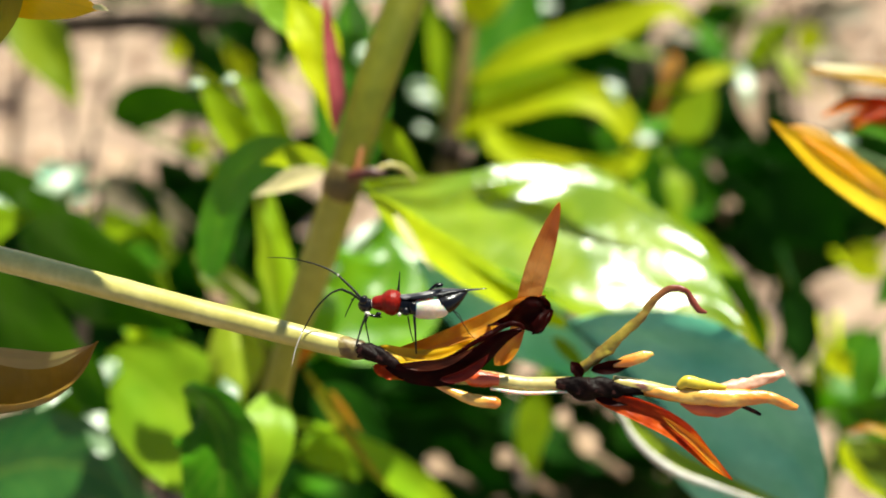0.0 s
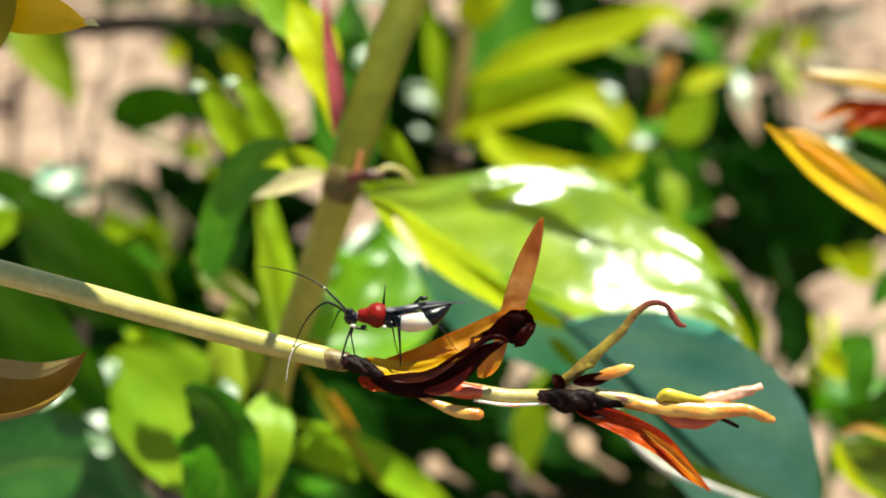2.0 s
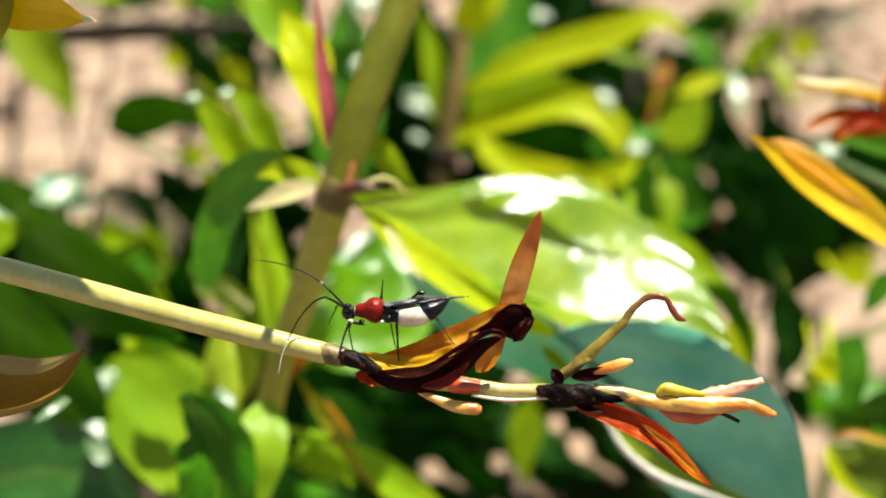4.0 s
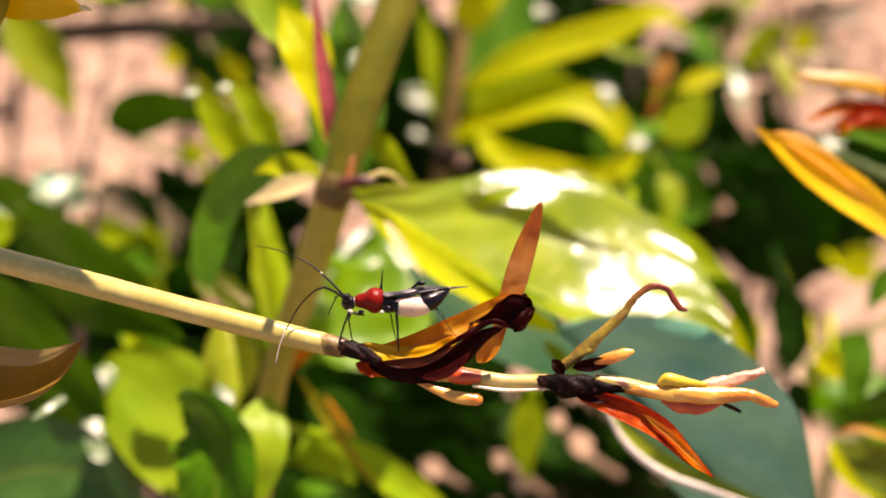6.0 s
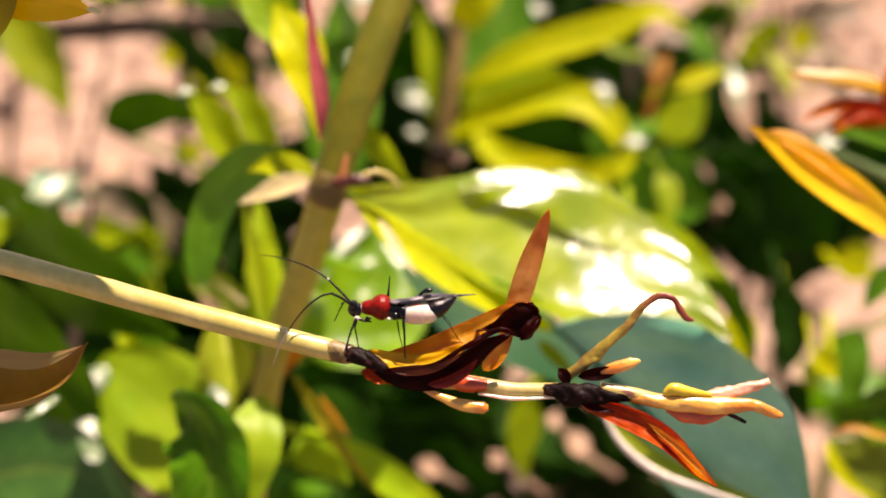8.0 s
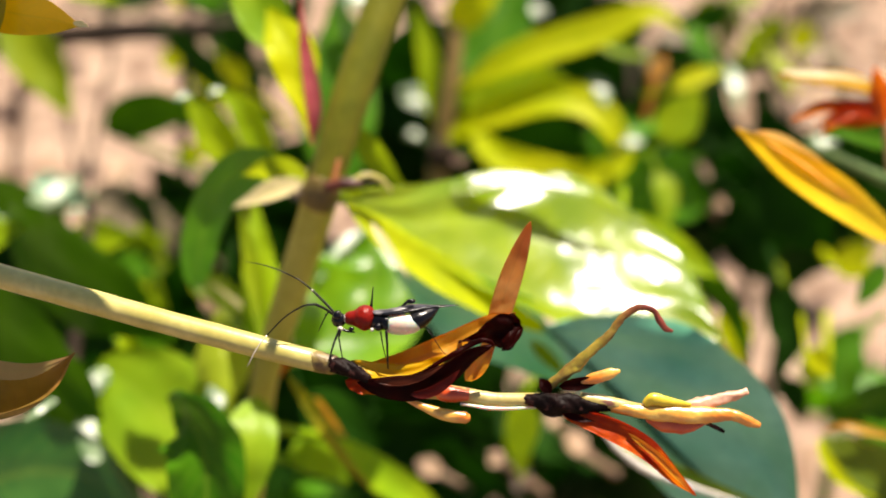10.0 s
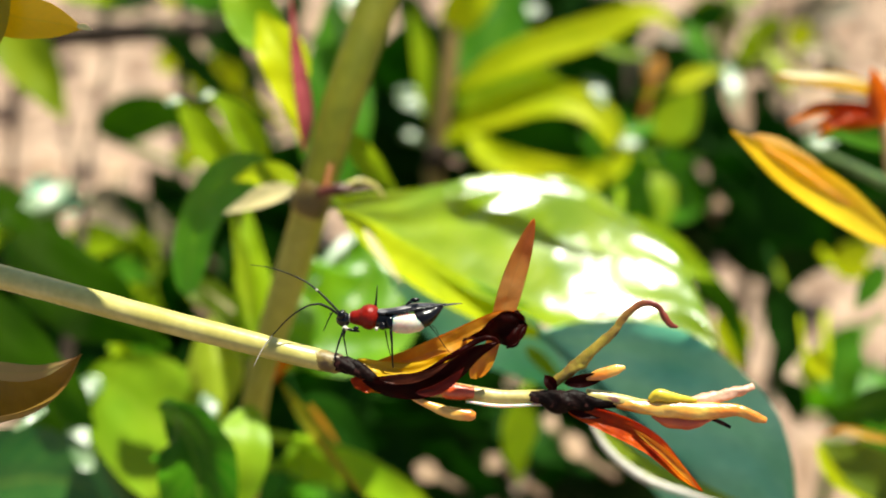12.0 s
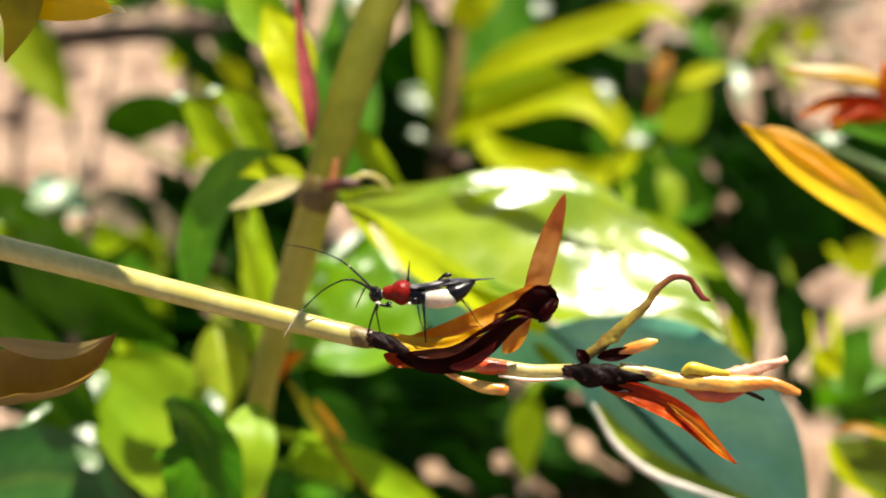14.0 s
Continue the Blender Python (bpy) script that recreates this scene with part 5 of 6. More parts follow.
    leaf(gold_shoot, GLOSSY, [(0.05714, 0.13215, 0.42721), (0.05873, 0.13215, 0.42721), (0.06100, 0.13224, 0.42735)], 0.00218, GLINT, "pale shining leaf", fold=0.0, stalk=(0.04837, 0.08547, 0.44772))
    leaf(gold_shoot, MID, [(0.05451, 0.08429, 0.42162), (0.05132, 0.08334, 0.42027), (0.04814, 0.08290, 0.41964), (0.04548, 0.08407, 0.41957)], 0.00535, (0, -0.9, 0.3), "dark blade with shade put in its green", fold=0.2, wave=0.1, stalk=(0.05484, 0.07932, 0.43021))
    leaf(gold_shoot, OLIVE, [(0.05628, 0.07358, 0.41330), (0.05121, 0.07617, 0.41526), (0.04761, 0.07843, 0.41675), (0.04456, 0.08058, 0.41807)], 0.00651, (0, -0.8, 0.5), "olive leaf with a yellow rim", fold=0.2, wave=0.1, stalk=(0.05484, 0.07932, 0.43021))
    leaf(gold_shoot, YELLOW, [(0.04389, 0.07930, 0.41868), (0.04464, 0.07738, 0.41698), (0.04666, 0.07561, 0.41533), (0.05075, 0.07407, 0.41401)], 0.00161, (0, -0.6, 0.8), "yellow-green upturned rim of the olive leaf", fold=0.3, wave=0.1)
    leaf(gold_shoot, ORANGE, [(0.05307, 0.07880, 0.41901), (0.04935, 0.07930, 0.41972), (0.04646, 0.08008, 0.41998), (0.04417, 0.07994, 0.41890)], 0.00100, (0, -0.6, 0.8), "orange edge of the olive leaf", fold=0.3)


build_gold()

# ---- foliage further back ----
def back_leaf(bm, at, length, width, way, facing):
    a = Vector(at)
    w = Vector(way).normalized()
    sag = Vector((0, 0, -0.12 * length))
    blade(bm, [a - w * length * 0.5, a + w * length * 0.1 - sag * 0.5, a + w * length * 0.5 + sag * 0.5], width, facing, nu=8, nv=4, seed=random.random() * 40)


def foliage(centre, spread, number, material, size=0.034, facing=HANG, loose=0.35, seed=1, label="foliage with its shade painted in dark green"):
    """A mass of leaves on its own stems, that nobody could count."""
    random.seed(seed)
    c = Vector(centre)
    bm = bmesh.new()
    foot = Vector((c.x, c.y, -0.02))
    tube(bm, [foot, foot.lerp(c, 0.5) + Vector((0.01, 0.006, 0)), c, c + Vector((0.004, 0, spread[2]))], [0.0028, 0.0024, 0.002, 0.0008], 8)
    for i in range(number):
        p = c + Vector([random.uniform(-1, 1) * s for s in spread])
        n = Vector(facing) + Vector([random.gauss(0, loose) for _ in range(3)])
        way = Vector((random.uniform(-1, 1), random.uniform(-0.4, 0.4), random.uniform(-0.9, 0.6)))
        s = size * random.uniform(0.7, 1.25)
        back_leaf(bm, p, s, s * random.uniform(0.36, 0.5), way, n)
        tube(bm, [c + Vector((0, 0, random.uniform(-0.5, 0.8) * spread[2])), p.lerp(c, 0.3), p], [0.0008, 0.0007, 0.0005], 5, 6)
    ob = part("foliage", bm, material, None)
    return tagged(ob, label, "foliage", kind="stuff")


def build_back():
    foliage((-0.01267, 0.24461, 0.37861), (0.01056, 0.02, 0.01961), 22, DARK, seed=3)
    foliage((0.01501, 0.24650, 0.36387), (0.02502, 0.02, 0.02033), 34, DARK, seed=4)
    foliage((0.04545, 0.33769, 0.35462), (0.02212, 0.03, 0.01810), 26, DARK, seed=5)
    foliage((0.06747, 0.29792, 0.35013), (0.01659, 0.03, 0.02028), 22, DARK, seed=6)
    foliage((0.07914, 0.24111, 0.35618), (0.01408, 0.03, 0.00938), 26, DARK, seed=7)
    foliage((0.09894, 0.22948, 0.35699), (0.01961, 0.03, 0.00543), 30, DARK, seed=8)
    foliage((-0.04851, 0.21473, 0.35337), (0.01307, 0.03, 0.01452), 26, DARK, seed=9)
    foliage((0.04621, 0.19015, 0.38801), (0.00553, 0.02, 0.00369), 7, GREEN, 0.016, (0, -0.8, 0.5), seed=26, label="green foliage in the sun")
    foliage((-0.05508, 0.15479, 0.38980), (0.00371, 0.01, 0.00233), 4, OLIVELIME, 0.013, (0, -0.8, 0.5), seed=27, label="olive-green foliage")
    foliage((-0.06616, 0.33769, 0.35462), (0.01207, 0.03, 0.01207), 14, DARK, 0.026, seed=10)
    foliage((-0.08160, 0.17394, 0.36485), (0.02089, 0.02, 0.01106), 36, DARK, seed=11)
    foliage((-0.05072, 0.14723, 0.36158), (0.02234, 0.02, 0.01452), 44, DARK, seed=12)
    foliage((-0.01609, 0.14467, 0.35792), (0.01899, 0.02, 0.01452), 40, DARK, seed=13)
    # unseen leaf masses added low down to block light bounced off the soil
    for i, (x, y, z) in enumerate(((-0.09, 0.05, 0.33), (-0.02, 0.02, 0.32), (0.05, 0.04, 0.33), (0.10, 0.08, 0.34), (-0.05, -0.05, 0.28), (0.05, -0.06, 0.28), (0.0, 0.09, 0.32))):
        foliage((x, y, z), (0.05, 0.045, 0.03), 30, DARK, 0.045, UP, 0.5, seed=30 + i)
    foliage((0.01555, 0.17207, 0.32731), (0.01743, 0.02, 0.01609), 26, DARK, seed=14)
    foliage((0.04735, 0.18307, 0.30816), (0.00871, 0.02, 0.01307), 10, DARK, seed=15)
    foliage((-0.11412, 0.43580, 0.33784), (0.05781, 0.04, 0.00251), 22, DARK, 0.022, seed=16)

    foliage((0.13540, 0.37393, 0.33664), (0.02458, 0.03, 0.02011), 9, DRY, 0.03, (0, -0.7, 0.6), seed=21, label="dry grey-brown leaves")
    foliage((0.09800, 0.32492, 0.37126), (0.00760, 0.03, 0.00380), 4, OLIVELIME, 0.02, (0, -0.7, 0.6), seed=22, label="light-green foliage in the sun")
    foliage((0.07058, 0.21806, 0.35813), (0.01017, 0.02, 0.00581), 12, DARK, 0.026, seed=23)

    foliage((0.12166, 0.22181, 0.29375), (0.00670, 0.03, 0.01005), 6, GREEN, 0.026, (0, -0.8, 0.5), seed=19, label="green foliage in the sun")
    foliage((-0.02377, 0.13135, 0.35633), (0.00637, 0.01, 0.00425), 8, GREEN, 0.026, (0, -0.6, 0.8), seed=20, label="green foliage in the sun")


build_back()

# single leaves further back that stand out
back_shrub = thing("back_shrub", (0.06, 0.3, 0.0), "shrub further back with scattered sunlit leaves", "shrub")


def build_singles():
    bm = tube(bmesh.new(), [(0.06, 0.3, -0.02), (0.055, 0.3, 0.15), (0.05295, 0.23046, 0.30610), (0.05631, 0.25449, 0.34042), (0.05991, 0.28781, 0.37056)], [0.003, 0.003, 0.0026, 0.002, 0.001], 10, 24, 0.08)
    part("stem", bm, BARK, back_shrub, "thin brown stem")
    leaf(back_shrub, MOSS, [(0.03079, 0.10183, 0.42750), (0.03505, 0.09963, 0.42610), (0.03816, 0.09685, 0.42212), (0.04024, 0.09287, 0.41645)], 0.00277, HANG, "dark green leaf", fold=0.15)
    leaf(back_shrub, YELLOW, [(0.03832, 0.10079, 0.42078), (0.03940, 0.09874, 0.41786), (0.04011, 0.09628, 0.41434)], 0.00429, FRONT, "yellow-green leaf", fold=0.15)
    for a, b, w in (((-0.08194, 0.28044, 0.37748), (-0.07524, 0.27900, 0.37542), 0.009), ((-0.06267, 0.27660, 0.37199), (-0.05681, 0.27737, 0.37309), 0.008), ((-0.05613, 0.29709, 0.36638), (-0.05076, 0.30119, 0.37224), 0.008), ((0.12588, 0.33884, 0.35627), (0.13594, 0.33653, 0.35298), 0.011)):
        leaf(back_shrub, YELLOW, [a, b], w, FRONT, "small yellow-green leaf", fold=0.1, stalk=(b[0] + 0.01, b[1] + 0.02, b[2] - 0.03))
    # soil-coloured blades; the first four are added where soil shows through gaps
    for a, b, w in (((-0.00267, 0.11539, 0.37712), (0.00147, 0.11433, 0.37561), 0.0035), ((0.00931, 0.11618, 0.37826), (0.01115, 0.11512, 0.37675), 0.003), ((0.01853, 0.11962, 0.38316), (0.02083, 0.11909, 0.38241), 0.003), ((0.02175, 0.11697, 0.37939), (0.02544, 0.11734, 0.37992), 0.0045), ((0.06314, 0.20821, 0.37892), (0.06488, 0.20552, 0.37508), 0.0032), ((0.06515, 0.20359, 0.37233), (0.06985, 0.20236, 0.37058), 0.0032)):
        leaf(back_shrub, LITTER, [a, b], w, (0, -0.4, 0.9), "small pinkish leaf blade in a dry soil colour", fold=0.1, stalk=(b[0] + 0.01, b[1] + 0.02, b[2] - 0.03))
    J = (0.05631, 0.25449, 0.34042)
    leaf(back_shrub, OLIVE, [(-0.03016, 0.10123, 0.42664), (-0.02751, 0.10043, 0.42550), (-0.02542, 0.09923, 0.42378), (-0.02360, 0.09763, 0.42150)], 0.00321, (0, -0.6, 0.75), "olive-brown leaf", fold=0.2, stalk=(-0.02280, 0.10153, 0.41836))
    # soil-coloured blade below is added in place of a patch of open soil
    leaf(back_shrub, LITTER, [(-0.03700, 0.12701, 0.40244), (-0.03477, 0.12650, 0.40171), (-0.03271, 0.12573, 0.40061)], 0.00268, (0, -0.5, 0.85), "pinkish leaf blade in a dry soil colour", fold=0.1, stalk=(-0.02806, 0.12496, 0.39952))
    leaf(back_shrub, DRY, [(-0.05575, 0.16998, 0.39407), (-0.05351, 0.16710, 0.38995), (-0.05184, 0.16389, 0.38538)], 0.00380, (0, -0.6, 0.75), "dry brown leaf", fold=0.1, stalk=(-0.04719, 0.17887, 0.37190))
    leaf(back_shrub, MOSS, [(-0.06569, 0.17863, 0.40642), (-0.06022, 0.17991, 0.40825), (-0.05273, 0.18068, 0.40935), (-0.04379, 0.17850, 0.40624)], 0.00980, FRONT + Vector((0, -0.2, -0.5)), "dark green leaf", fold=0.05, stalk=(-0.04731, 0.19022, 0.38811))
    leaf(back_shrub, OLIVELIME, [(-0.08108, 0.18248, 0.42936), (-0.07663, 0.17883, 0.42414), (-0.07259, 0.17518, 0.41893), (-0.06856, 0.17092, 0.41284)], 0.01019, (0.3, -0.8, 0.5), "olive-green leaf", fold=0.25, stalk=(-0.08870, 0.19722, 0.43296))
    leaf(back_shrub, LIME, [(0.02486, 0.10516, 0.43225), (0.02835, 0.10084, 0.43131), (0.03157, 0.09776, 0.43040), (0.03579, 0.09634, 0.42837)], 0.00442, (0, -0.6, 0.75), "light-green leaf", fold=0.15, stalk=(0.02899, 0.12821, 0.42158))
    leaf(back_shrub, DARK, [(0.05696, 0.13204, 0.40091), (0.05816, 0.12887, 0.39638), (0.05843, 0.12623, 0.39260), (0.05677, 0.12295, 0.38792)], 0.00682, HANG, "dark green leaf", fold=0.1, stalk=(0.06658, 0.16389, 0.38538))
    leaf(back_shrub, GREEN, [(0.05383, 0.09643, 0.41978), (0.05202, 0.09367, 0.41759), (0.05153, 0.09129, 0.41418), (0.05271, 0.08890, 0.41078)], 0.00391, (0.1, -0.7, 0.65), "olive-yellow leaf", fold=0.2, stalk=(0.05925, 0.10153, 0.41836), stalk_r=0.00025)
    leaf(back_shrub, YELLOW, [(0.04909, 0.09895, 0.41467), (0.05069, 0.09812, 0.41348), (0.05286, 0.09670, 0.41146)], 0.00320, (0, -0.7, 0.65), "yellow-green leaf", fold=0.2, stalk=(0.05200, 0.10939, 0.41214), stalk_r=0.00025)
    leaf(back_shrub, GREEN, [(0.05954, 0.10545, 0.42395), (0.05751, 0.10378, 0.42157), (0.05562, 0.10212, 0.41919)], 0.00320, (0, -0.8, 0.5), "green leaf", fold=0.2, stalk=(0.06538, 0.11517, 0.42040), stalk_r=0.00025)
    leaf(back_shrub, OLIVELIME, [(0.07306, 0.15108, 0.36707), (0.07440, 0.14928, 0.36451), (0.07686, 0.14762, 0.36213)], 0.00380, FRONT, "olive leaf", fold=0.1, stalk=(0.07786, 0.18634, 0.36513))
    leaf(back_shrub, DARK, [(0.05788, 0.12316, 0.38822), (0.05954, 0.12120, 0.38543), (0.06092, 0.11856, 0.38165)], 0.00442, HANG, "dark green leaf", fold=0.1, stalk=(0.05724, 0.12385, 0.38920))
    leaf(back_shrub, YELLOW, [(0.07440, 0.14352, 0.37372), (0.07758, 0.14261, 0.37242), (0.08130, 0.14231, 0.37198)], 0.00467, FRONT, "yellow-green leaf", fold=0.1, stalk=(0.07775, 0.15621, 0.37439))
    leaf(back_shrub, YELLOW, [(0.06799, 0.13768, 0.40024), (0.07179, 0.13713, 0.39946), (0.07464, 0.13768, 0.40024)], 0.00323, FRONT, "yellow-green leaf", fold=0.1, stalk=(0.09672, 0.21473, 0.35337))
    leaf(back_shrub, LIME, [(0.01391, 0.11091, 0.39687), (0.01349, 0.10850, 0.39344), (0.01290, 0.10610, 0.39001), (0.01324, 0.10322, 0.38589)], 0.00519, (0, -0.8, 0.5), "light-green leaf", fold=0.1, stalk=(0.02190, 0.15108, 0.36707))
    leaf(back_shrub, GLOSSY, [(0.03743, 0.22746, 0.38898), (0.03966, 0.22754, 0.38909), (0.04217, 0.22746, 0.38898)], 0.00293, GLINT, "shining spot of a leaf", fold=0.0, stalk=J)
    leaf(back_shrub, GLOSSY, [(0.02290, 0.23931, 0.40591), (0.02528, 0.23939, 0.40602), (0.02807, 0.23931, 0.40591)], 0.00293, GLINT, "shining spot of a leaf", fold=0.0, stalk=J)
    leaf(back_shrub, GLOSSY, [(0.07052, 0.22189, 0.39847), (0.07186, 0.21897, 0.39430), (0.07266, 0.21636, 0.39056)], 0.00322, GLINT, "glint patch turned to mirror the sun", fold=0.0, stalk=J)
    leaf(back_shrub, YELLOW, [(-0.06086, 0.21128, 0.38332), (-0.05818, 0.21067, 0.38244), (-0.05349, 0.21128, 0.38332)], 0.00590, FRONT, "yellow leaf", fold=0.1, stalk=(-0.05362, 0.21368, 0.36930))
    leaf(back_shrub, DRY, [(0.08948, 0.27035, 0.36307), (0.09083, 0.26747, 0.35895), (0.09317, 0.26458, 0.35483)], 0.00570, FRONT, "dry leaf", fold=0.1, stalk=J)
    leaf(back_shrub, YELLOW, [(0.09465, 0.19437, 0.35916), (0.10001, 0.19552, 0.36080), (0.10671, 0.19667, 0.36245)], 0.00670, FRONT, "yellow-green leaf", fold=0.1, stalk=(0.09672, 0.21473, 0.35337))

    # sunlit, dry and shaded leaves among the dark ones
    for material, pts, width, facing, words in (
            (LIME, [(0.04467, 0.17280, 0.40507), (0.04839, 0.17537, 0.40874), (0.05255, 0.17895, 0.41386)], 0.00854, (0.1, -0.45, 0.9), "light-green leaf in the sun"),
            (YELLOW, [(0.04734, 0.18053, 0.41261), (0.05287, 0.18192, 0.41461), (0.05840, 0.18256, 0.41551)], 0.00398, (0, -0.6, 0.8), "yellow-green leaf"),
            # the next two blades stand in for soil seen through gaps
            (DRY, [(0.05532, 0.24391, 0.39156), (0.05737, 0.24114, 0.38761), (0.05678, 0.23804, 0.38317)], 0.00498, (0, -0.5, 0.85), "pinkish leaf blade in a dry soil colour"),
            (DRY, [(0.05951, 0.24959, 0.39444), (0.06395, 0.24908, 0.39372), (0.06839, 0.24840, 0.39275)], 0.00474, (0, -0.5, 0.85), "pinkish leaf blade in a dry soil colour"),
            (LITTER, [(0.07549, 0.23446, 0.39026), (0.07657, 0.22710, 0.38498), (0.07848, 0.22041, 0.37891)], 0.00642, (0, -0.7, 0.7), "hanging dry beige leaf"),
            (LITTER, [(0.07288, 0.22041, 0.35799), (0.07639, 0.22007, 0.35752), (0.08049, 0.21907, 0.35608)], 0.00468, (0, -0.5, 0.85), "pinkish leaf blade in a dry soil colour"),
            (HANGING, [(0.09456, 0.26606, 0.38309), (0.09735, 0.25928, 0.37864), (0.10010, 0.25314, 0.37335)], 0.00469, (0, -0.6, 0.8), "straw-coloured hanging leaf"),
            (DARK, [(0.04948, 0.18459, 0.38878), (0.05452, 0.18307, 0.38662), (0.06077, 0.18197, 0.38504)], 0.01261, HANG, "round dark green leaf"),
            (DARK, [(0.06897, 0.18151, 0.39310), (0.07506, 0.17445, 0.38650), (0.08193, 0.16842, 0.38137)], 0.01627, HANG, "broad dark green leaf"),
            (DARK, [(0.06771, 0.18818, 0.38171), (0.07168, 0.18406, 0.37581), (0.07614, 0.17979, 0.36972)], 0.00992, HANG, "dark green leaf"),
            (GREEN, [(0.03589, 0.18366, 0.39617), (0.04082, 0.18151, 0.39310), (0.04645, 0.17801, 0.38810)], 0.00774, (0, -0.85, 0.5), "shaded green leaf"),
            (DARK, [(-0.01656, 0.09612, 0.41062), (-0.01101, 0.09210, 0.40837), (-0.00591, 0.08670, 0.40415)], 0.00686, (0, -0.7, 0.7), "dark green leaf"),
            (LIME, [(0.04266, 0.16422, 0.40328), (0.04369, 0.15978, 0.40043), (0.04281, 0.15451, 0.39638)], 0.00483, (0.1, -0.5, 0.85), "light-green leaf in the sun"),
            (LIME, [(0.03978, 0.24283, 0.39699), (0.04805, 0.23866, 0.39451), (0.05584, 0.23691, 0.39376)], 0.00313, (0, -0.6, 0.8), "narrow light-green leaf"),
            (GREEN, [(0.06673, 0.24828, 0.39780), (0.06942, 0.24305, 0.39382), (0.07292, 0.23788, 0.38991)], 0.00639, (0, -0.8, 0.5), "green leaf"),
            (LITTER, [(0.08942, 0.21218, 0.34625), (0.09044, 0.21403, 0.34888), (0.08986, 0.21604, 0.35176)], 0.00439, (0, -0.5, 0.85), "pinkish leaf blade in a dry soil colour"),
            (DARK, [(-0.06624, 0.23201, 0.40420), (-0.05864, 0.22794, 0.40187), (-0.05169, 0.22282, 0.39805)], 0.00760, HANG, "hanging dark green leaf"),
            (DARK, [(-0.05255, 0.23233, 0.40465), (-0.04588, 0.22856, 0.40276), (-0.04012, 0.22251, 0.39761)], 0.00842, HANG, "hanging dark green leaf"),
            (DARK, [(-0.04297, 0.23295, 0.40555), (-0.03936, 0.22716, 0.40076), (-0.03823, 0.21988, 0.39386)], 0.00597, HANG, "hanging dark green leaf"),
            (YELLOW, [(-0.05212, 0.22638, 0.39965), (-0.04941, 0.22514, 0.39787), (-0.04724, 0.22327, 0.39520)], 0.00353, (0, -0.6, 0.8), "small yellow-green leaf"),
            (LITTER, [(-0.04192, 0.22213, 0.40578), (-0.04087, 0.22062, 0.40362), (-0.04034, 0.21880, 0.40103)], 0.00343, (0, -0.5, 0.85), "pinkish leaf blade in a dry soil colour"),
            (LIME, [(-0.08979, 0.23022, 0.41908), (-0.08191, 0.22857, 0.41672), (-0.07246, 0.22706, 0.41456)], 0.00578, (0, -0.5, 0.85), "light-green leaf in the sun"),
            (YELLOW, [(-0.06434, 0.23423, 0.41957), (-0.06169, 0.23133, 0.41543), (-0.06009, 0.22874, 0.41173)], 0.00479, (0, -0.6, 0.8), "small yellow-green leaf"),
            (GREEN, [(-0.05952, 0.23404, 0.41582), (-0.05349, 0.23220, 0.41319), (-0.04746, 0.23097, 0.41143)], 0.00643, (0, -0.8, 0.5), "green leaf"),
            (LIME, [(-0.04746, 0.23235, 0.41341), (-0.04317, 0.23051, 0.41077), (-0.03807, 0.22912, 0.40879)], 0.00456, (0, -0.6, 0.8), "light-green leaf in the sun"),
            (GREEN, [(-0.04809, 0.12148, 0.41197), (-0.04474, 0.12220, 0.41300), (-0.04089, 0.12119, 0.41156)], 0.00452, (0, -0.7, 0.7), "green leaf"),
            (LITTER, [(-0.06023, 0.17377, 0.39077), (-0.05657, 0.17246, 0.38889), (-0.05245, 0.17193, 0.38814)], 0.00344, (0, -0.5, 0.85), "dry brown leaf"),
            (DARK, [(-0.05880, 0.16313, 0.40171), (-0.05419, 0.15936, 0.39982), (-0.05132, 0.15421, 0.39595)], 0.00588, HANG, "dark green leaf"),
            (DARK, [(-0.02847, 0.11338, 0.41784), (-0.02652, 0.10911, 0.41523), (-0.02568, 0.10448, 0.41210)], 0.00463, HANG, "dark green leaf"),
            (OLIVELIME, [(-0.03185, 0.10656, 0.42205), (-0.02810, 0.10500, 0.42156), (-0.02454, 0.10353, 0.42121)], 0.00366, (0, -0.7, 0.7), "olive-green leaf"),
            ):
        a, b = Vector(pts[0]), Vector(pts[-1])
        leaf(back_shrub, material, pts, width, facing, words, fold=0.15, nu=14, nv=6, stalk=tuple(a + (a - b) * 0.35 + Vector((0, 0.008, -0.004))), stalk_r=0.0003)


build_singles()

# ---- thin dark stems over the soil ----
for a, b, r in (((-0.17595, 0.34687, 0.26313), (-0.16623, 0.37649, 0.34030), 0.0016), ((-0.14874, 0.34552, 0.26121), (-0.12937, 0.37649, 0.34030), 0.0013), ((-0.15336, 0.36198, 0.24984), (-0.15930, 0.39531, 0.33232), 0.0011), ((-0.06976, 0.23483, 0.34721), (-0.06621, 0.26451, 0.40703), 0.0017),
                ((0.17204, 0.43216, 0.24547), (0.15314, 0.44770, 0.33740), 0.0018), ((0.12199, 0.32266, 0.26343), (0.15104, 0.34573, 0.29638), 0.0022), ((0.10654, 0.22851, 0.23358), (0.11319, 0.25683, 0.27403), 0.0012)):
    foot = (a[0], a[1] + 0.02, -0.02)
    bm = tube(bmesh.new(), [foot, a, b], [r, r, r * 0.7], 8, 24, 0.15)
    tagged(part("bare_plant", bm, BARK, None), "thin dark leafless stem standing in the soil", "stem", "bare stems")
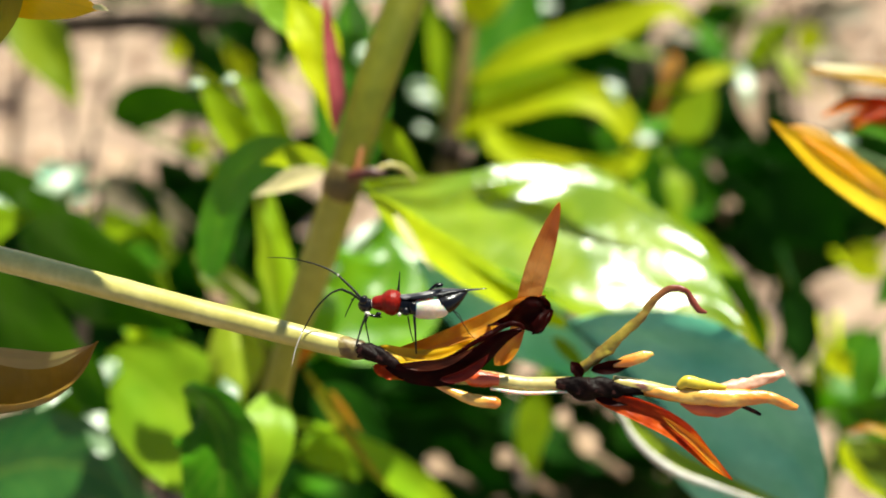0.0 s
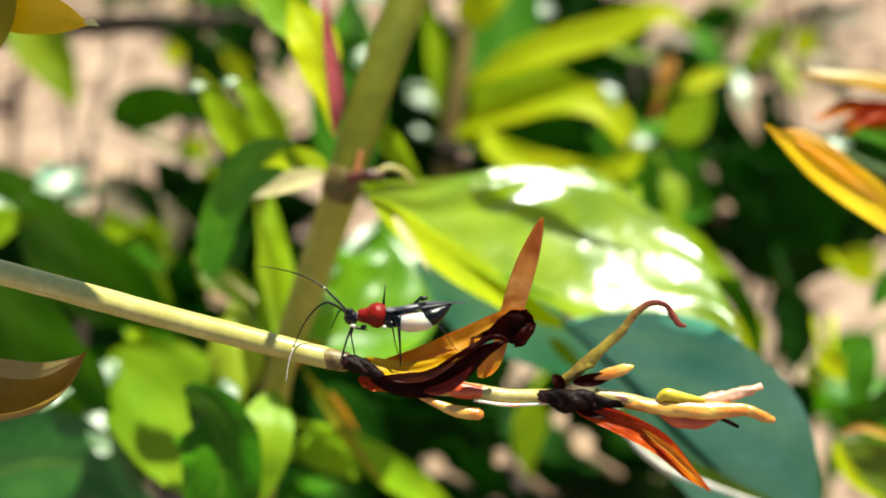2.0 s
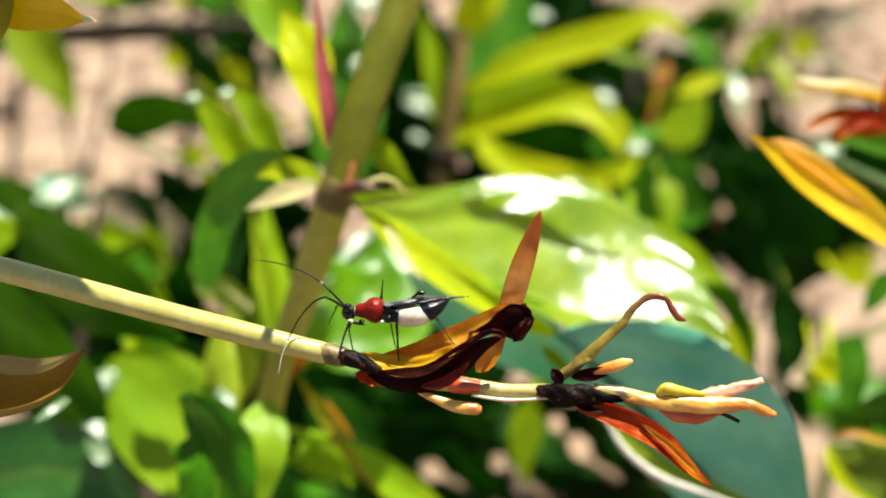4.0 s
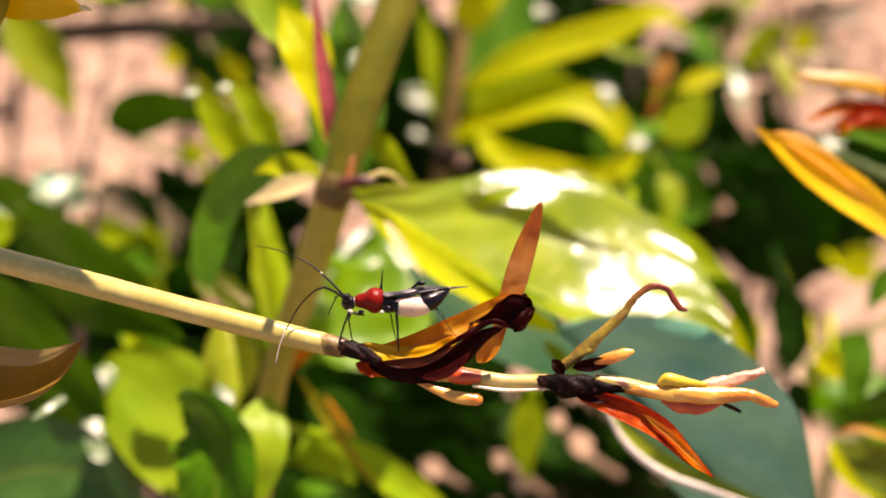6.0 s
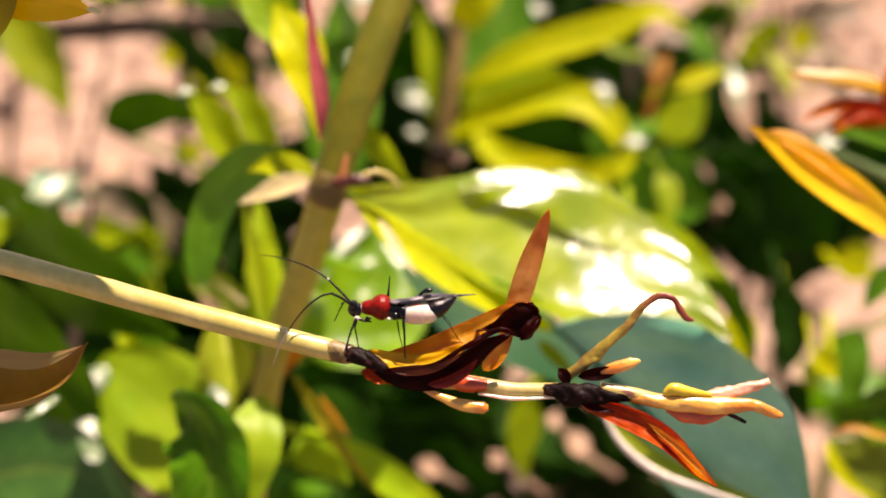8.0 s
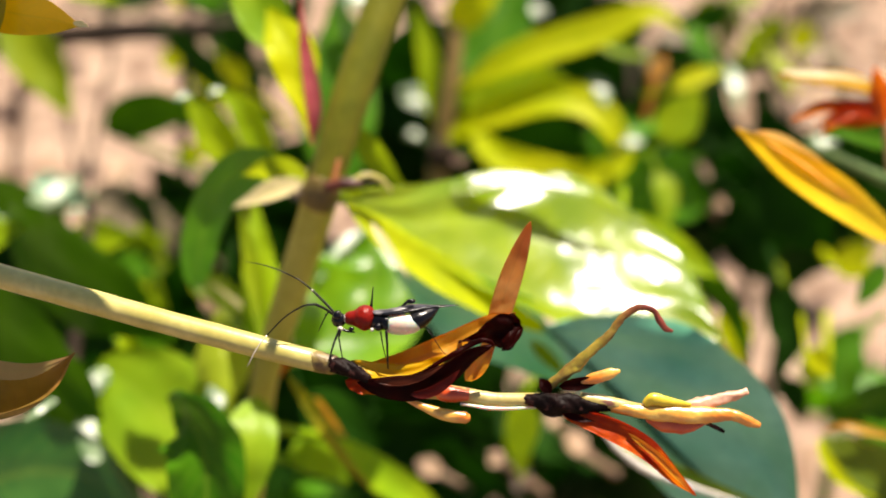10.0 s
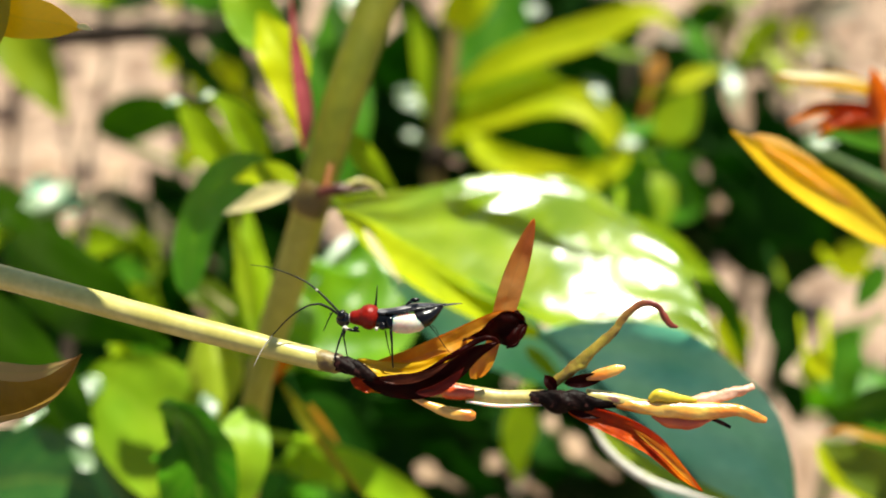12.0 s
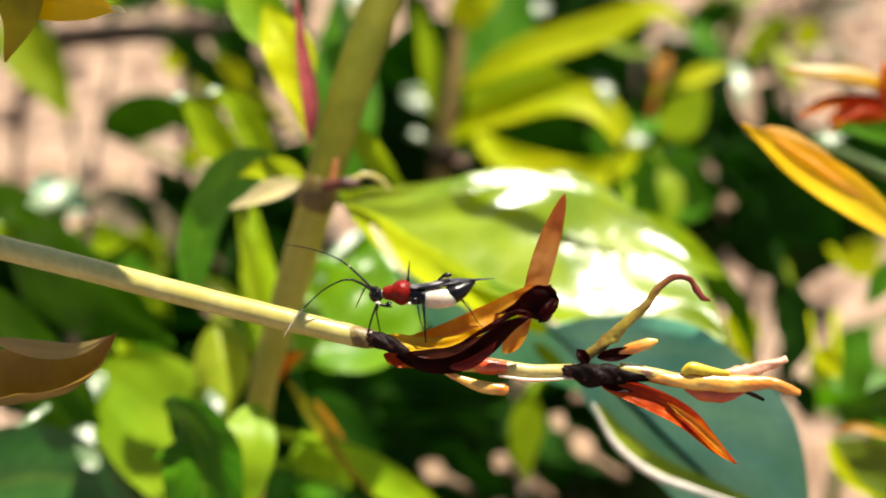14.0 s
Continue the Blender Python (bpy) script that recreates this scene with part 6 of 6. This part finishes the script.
bm = tube(bmesh.new(), [((-0.18165, 0.25930, 0.34728)[0], (-0.18165, 0.25930, 0.34728)[1], -0.02), (-0.16172, 0.25816, 0.38052), (-0.10919, 0.25482, 0.39319), (-0.07300, 0.25621, 0.39517), (-0.03680, 0.25586, 0.39467)], [0.0034, 0.0034, 0.0032, 0.0030, 0.0026], 8, 40, 0.2)
tagged(part("fallen_branch", bm, BARK, None), "dark leafless branch lying across the stems", "branch")


# ---- what moves ----
def motions():
    walk(twig, [
        (0, pose(-0.029672, 0.065045, 0.453418, 0.000, -0.000, 0.000)),
        (0.5, pose(-0.029502, 0.065455, 0.453182, 0.000, 0.052, 0.159)),
        (1, pose(-0.030258, 0.064548, 0.453995, 0.000, -0.007, -0.177)),
        (1.5, pose(-0.030055, 0.065168, 0.451962, -0.000, 0.878, -0.053)),
        (2, pose(-0.030829, 0.064395, 0.452760, 0.000, 0.277, 0.066)),
        (2.5, pose(-0.031194, 0.064761, 0.454052, -0.001, 0.300, -0.309)),
        (3, pose(-0.030846, 0.064032, 0.454754, 0.001, -0.239, -0.685)),
        (5.5, pose(-0.029236, 0.064777, 0.454901, -0.001, 0.278, -0.260)),
        (6, pose(-0.029979, 0.064918, 0.454731, -0.001, 0.199, -0.405)),
        (6.5, pose(-0.029759, 0.063894, 0.455223, -0.001, 0.748, -0.181)),
        (7, pose(-0.029658, 0.064812, 0.454647, -0.002, 0.274, -0.691)),
        (7.5, pose(-0.029123, 0.064743, 0.454263, -0.002, 0.272, -0.679)),
        (8, pose(-0.028734, 0.064833, 0.454481, -0.003, 1.135, -0.277)),
        (10.5, pose(-0.028842, 0.063626, 0.454618, -0.000, 1.766, -0.008)),
        (11, pose(-0.028266, 0.065308, 0.453856, -0.007, 0.957, -0.824)),
        (11.5, pose(-0.028076, 0.064933, 0.453719, -0.003, 1.297, -0.229)),
        (12, pose(-0.027748, 0.065730, 0.454103, -0.004, 1.061, -0.452)),
        (12.5, pose(-0.026715, 0.066008, 0.454608, -0.006, 1.373, -0.461)),
        (13, pose(-0.026379, 0.067478, 0.454022, -0.008, 1.075, -0.870)),
        (13.5, pose(-0.026115, 0.067312, 0.454171, -0.006, 0.636, -0.994)),
        (14, pose(-0.025770, 0.067915, 0.453842, -0.002, 0.331, -0.827)),
    ])
    walk(insect, [
        (0, pose(-0.004201, 0.061072, 0.447745, 0.000, -0.000, 0.000)),
        (0.5, pose(-0.004025, 0.061553, 0.447484, 0.000, 0.052, 0.159)),
        (1, pose(-0.004798, 0.060496, 0.448324, 0.000, -0.007, -0.177)),
        (1.5, pose(-0.004677, 0.061172, 0.445898, -0.000, 0.878, -0.053)),
        (2, pose(-0.005381, 0.060451, 0.446963, 0.000, 0.277, 0.066)),
        (2.5, pose(-0.005775, 0.060651, 0.448245, -0.001, 0.300, -0.309)),
        (3, pose(-0.005401, 0.059755, 0.449187, 0.001, -0.239, -0.685)),
        (5.5, pose(-0.003811, 0.060688, 0.449103, -0.001, 0.278, -0.260)),
        (6, pose(-0.004556, 0.060765, 0.448969, -0.001, 0.199, -0.405)),
        (6.5, pose(-0.004377, 0.059841, 0.449217, -0.001, 0.748, -0.181)),
        (7, pose(-0.004264, 0.060532, 0.448852, -0.002, 0.274, -0.691)),
        (7.5, pose(-0.003727, 0.060469, 0.448469, -0.002, 0.272, -0.679)),
        (8, pose(-0.003400, 0.060737, 0.448304, -0.003, 1.135, -0.277)),
        (10.5, pose(-0.003558, 0.059650, 0.448162, -0.000, 1.766, -0.008)),
        (11, pose(-0.002953, 0.060970, 0.447758, -0.007, 0.957, -0.824)),
        (11.5, pose(-0.002755, 0.060859, 0.447471, -0.003, 1.297, -0.229)),
        (12, pose(-0.002419, 0.061556, 0.447959, -0.004, 1.061, -0.452)),
        (12.5, pose(-0.001420, 0.061831, 0.448326, -0.006, 1.373, -0.461)),
        (13, pose(-0.001082, 0.063120, 0.447872, -0.008, 1.075, -0.870)),
        (13.5, pose(-0.000781, 0.062898, 0.448215, -0.006, 0.636, -0.994)),
        (14, pose(-0.000392, 0.063575, 0.448022, -0.002, 0.331, -0.827)),
    ])
    axis = Vector((0.0, -math.cos(radians(35)), math.sin(radians(35))))
    rows = [(0.0, 0), (1.0, 1), (2.0, 6), (3.0, 2), (5.5, 2), (6.5, -2), (7.5, -4), (8.0, -6), (10.5, -15), (12.0, -14), (13.5, -15), (14.0, -18)]
    walk(WHIP, [(t, Matrix.Translation(ELBOW) @ Matrix.Rotation(radians(a), 4, axis)) for t, a in rows])

    rows = [(0.0, 0), (1.0, -2), (2.0, -3), (3.0, -2), (5.5, -9), (6.5, -7), (7.5, -5), (8.0, -5), (10.5, -9), (11.5, -7), (12.5, -6), (14.0, -4)]
    walk(FORE_WHIP, [(t, Matrix.Translation(JOINT) @ Matrix.Rotation(radians(a), 4, axis)) for t, a in rows])


motions()
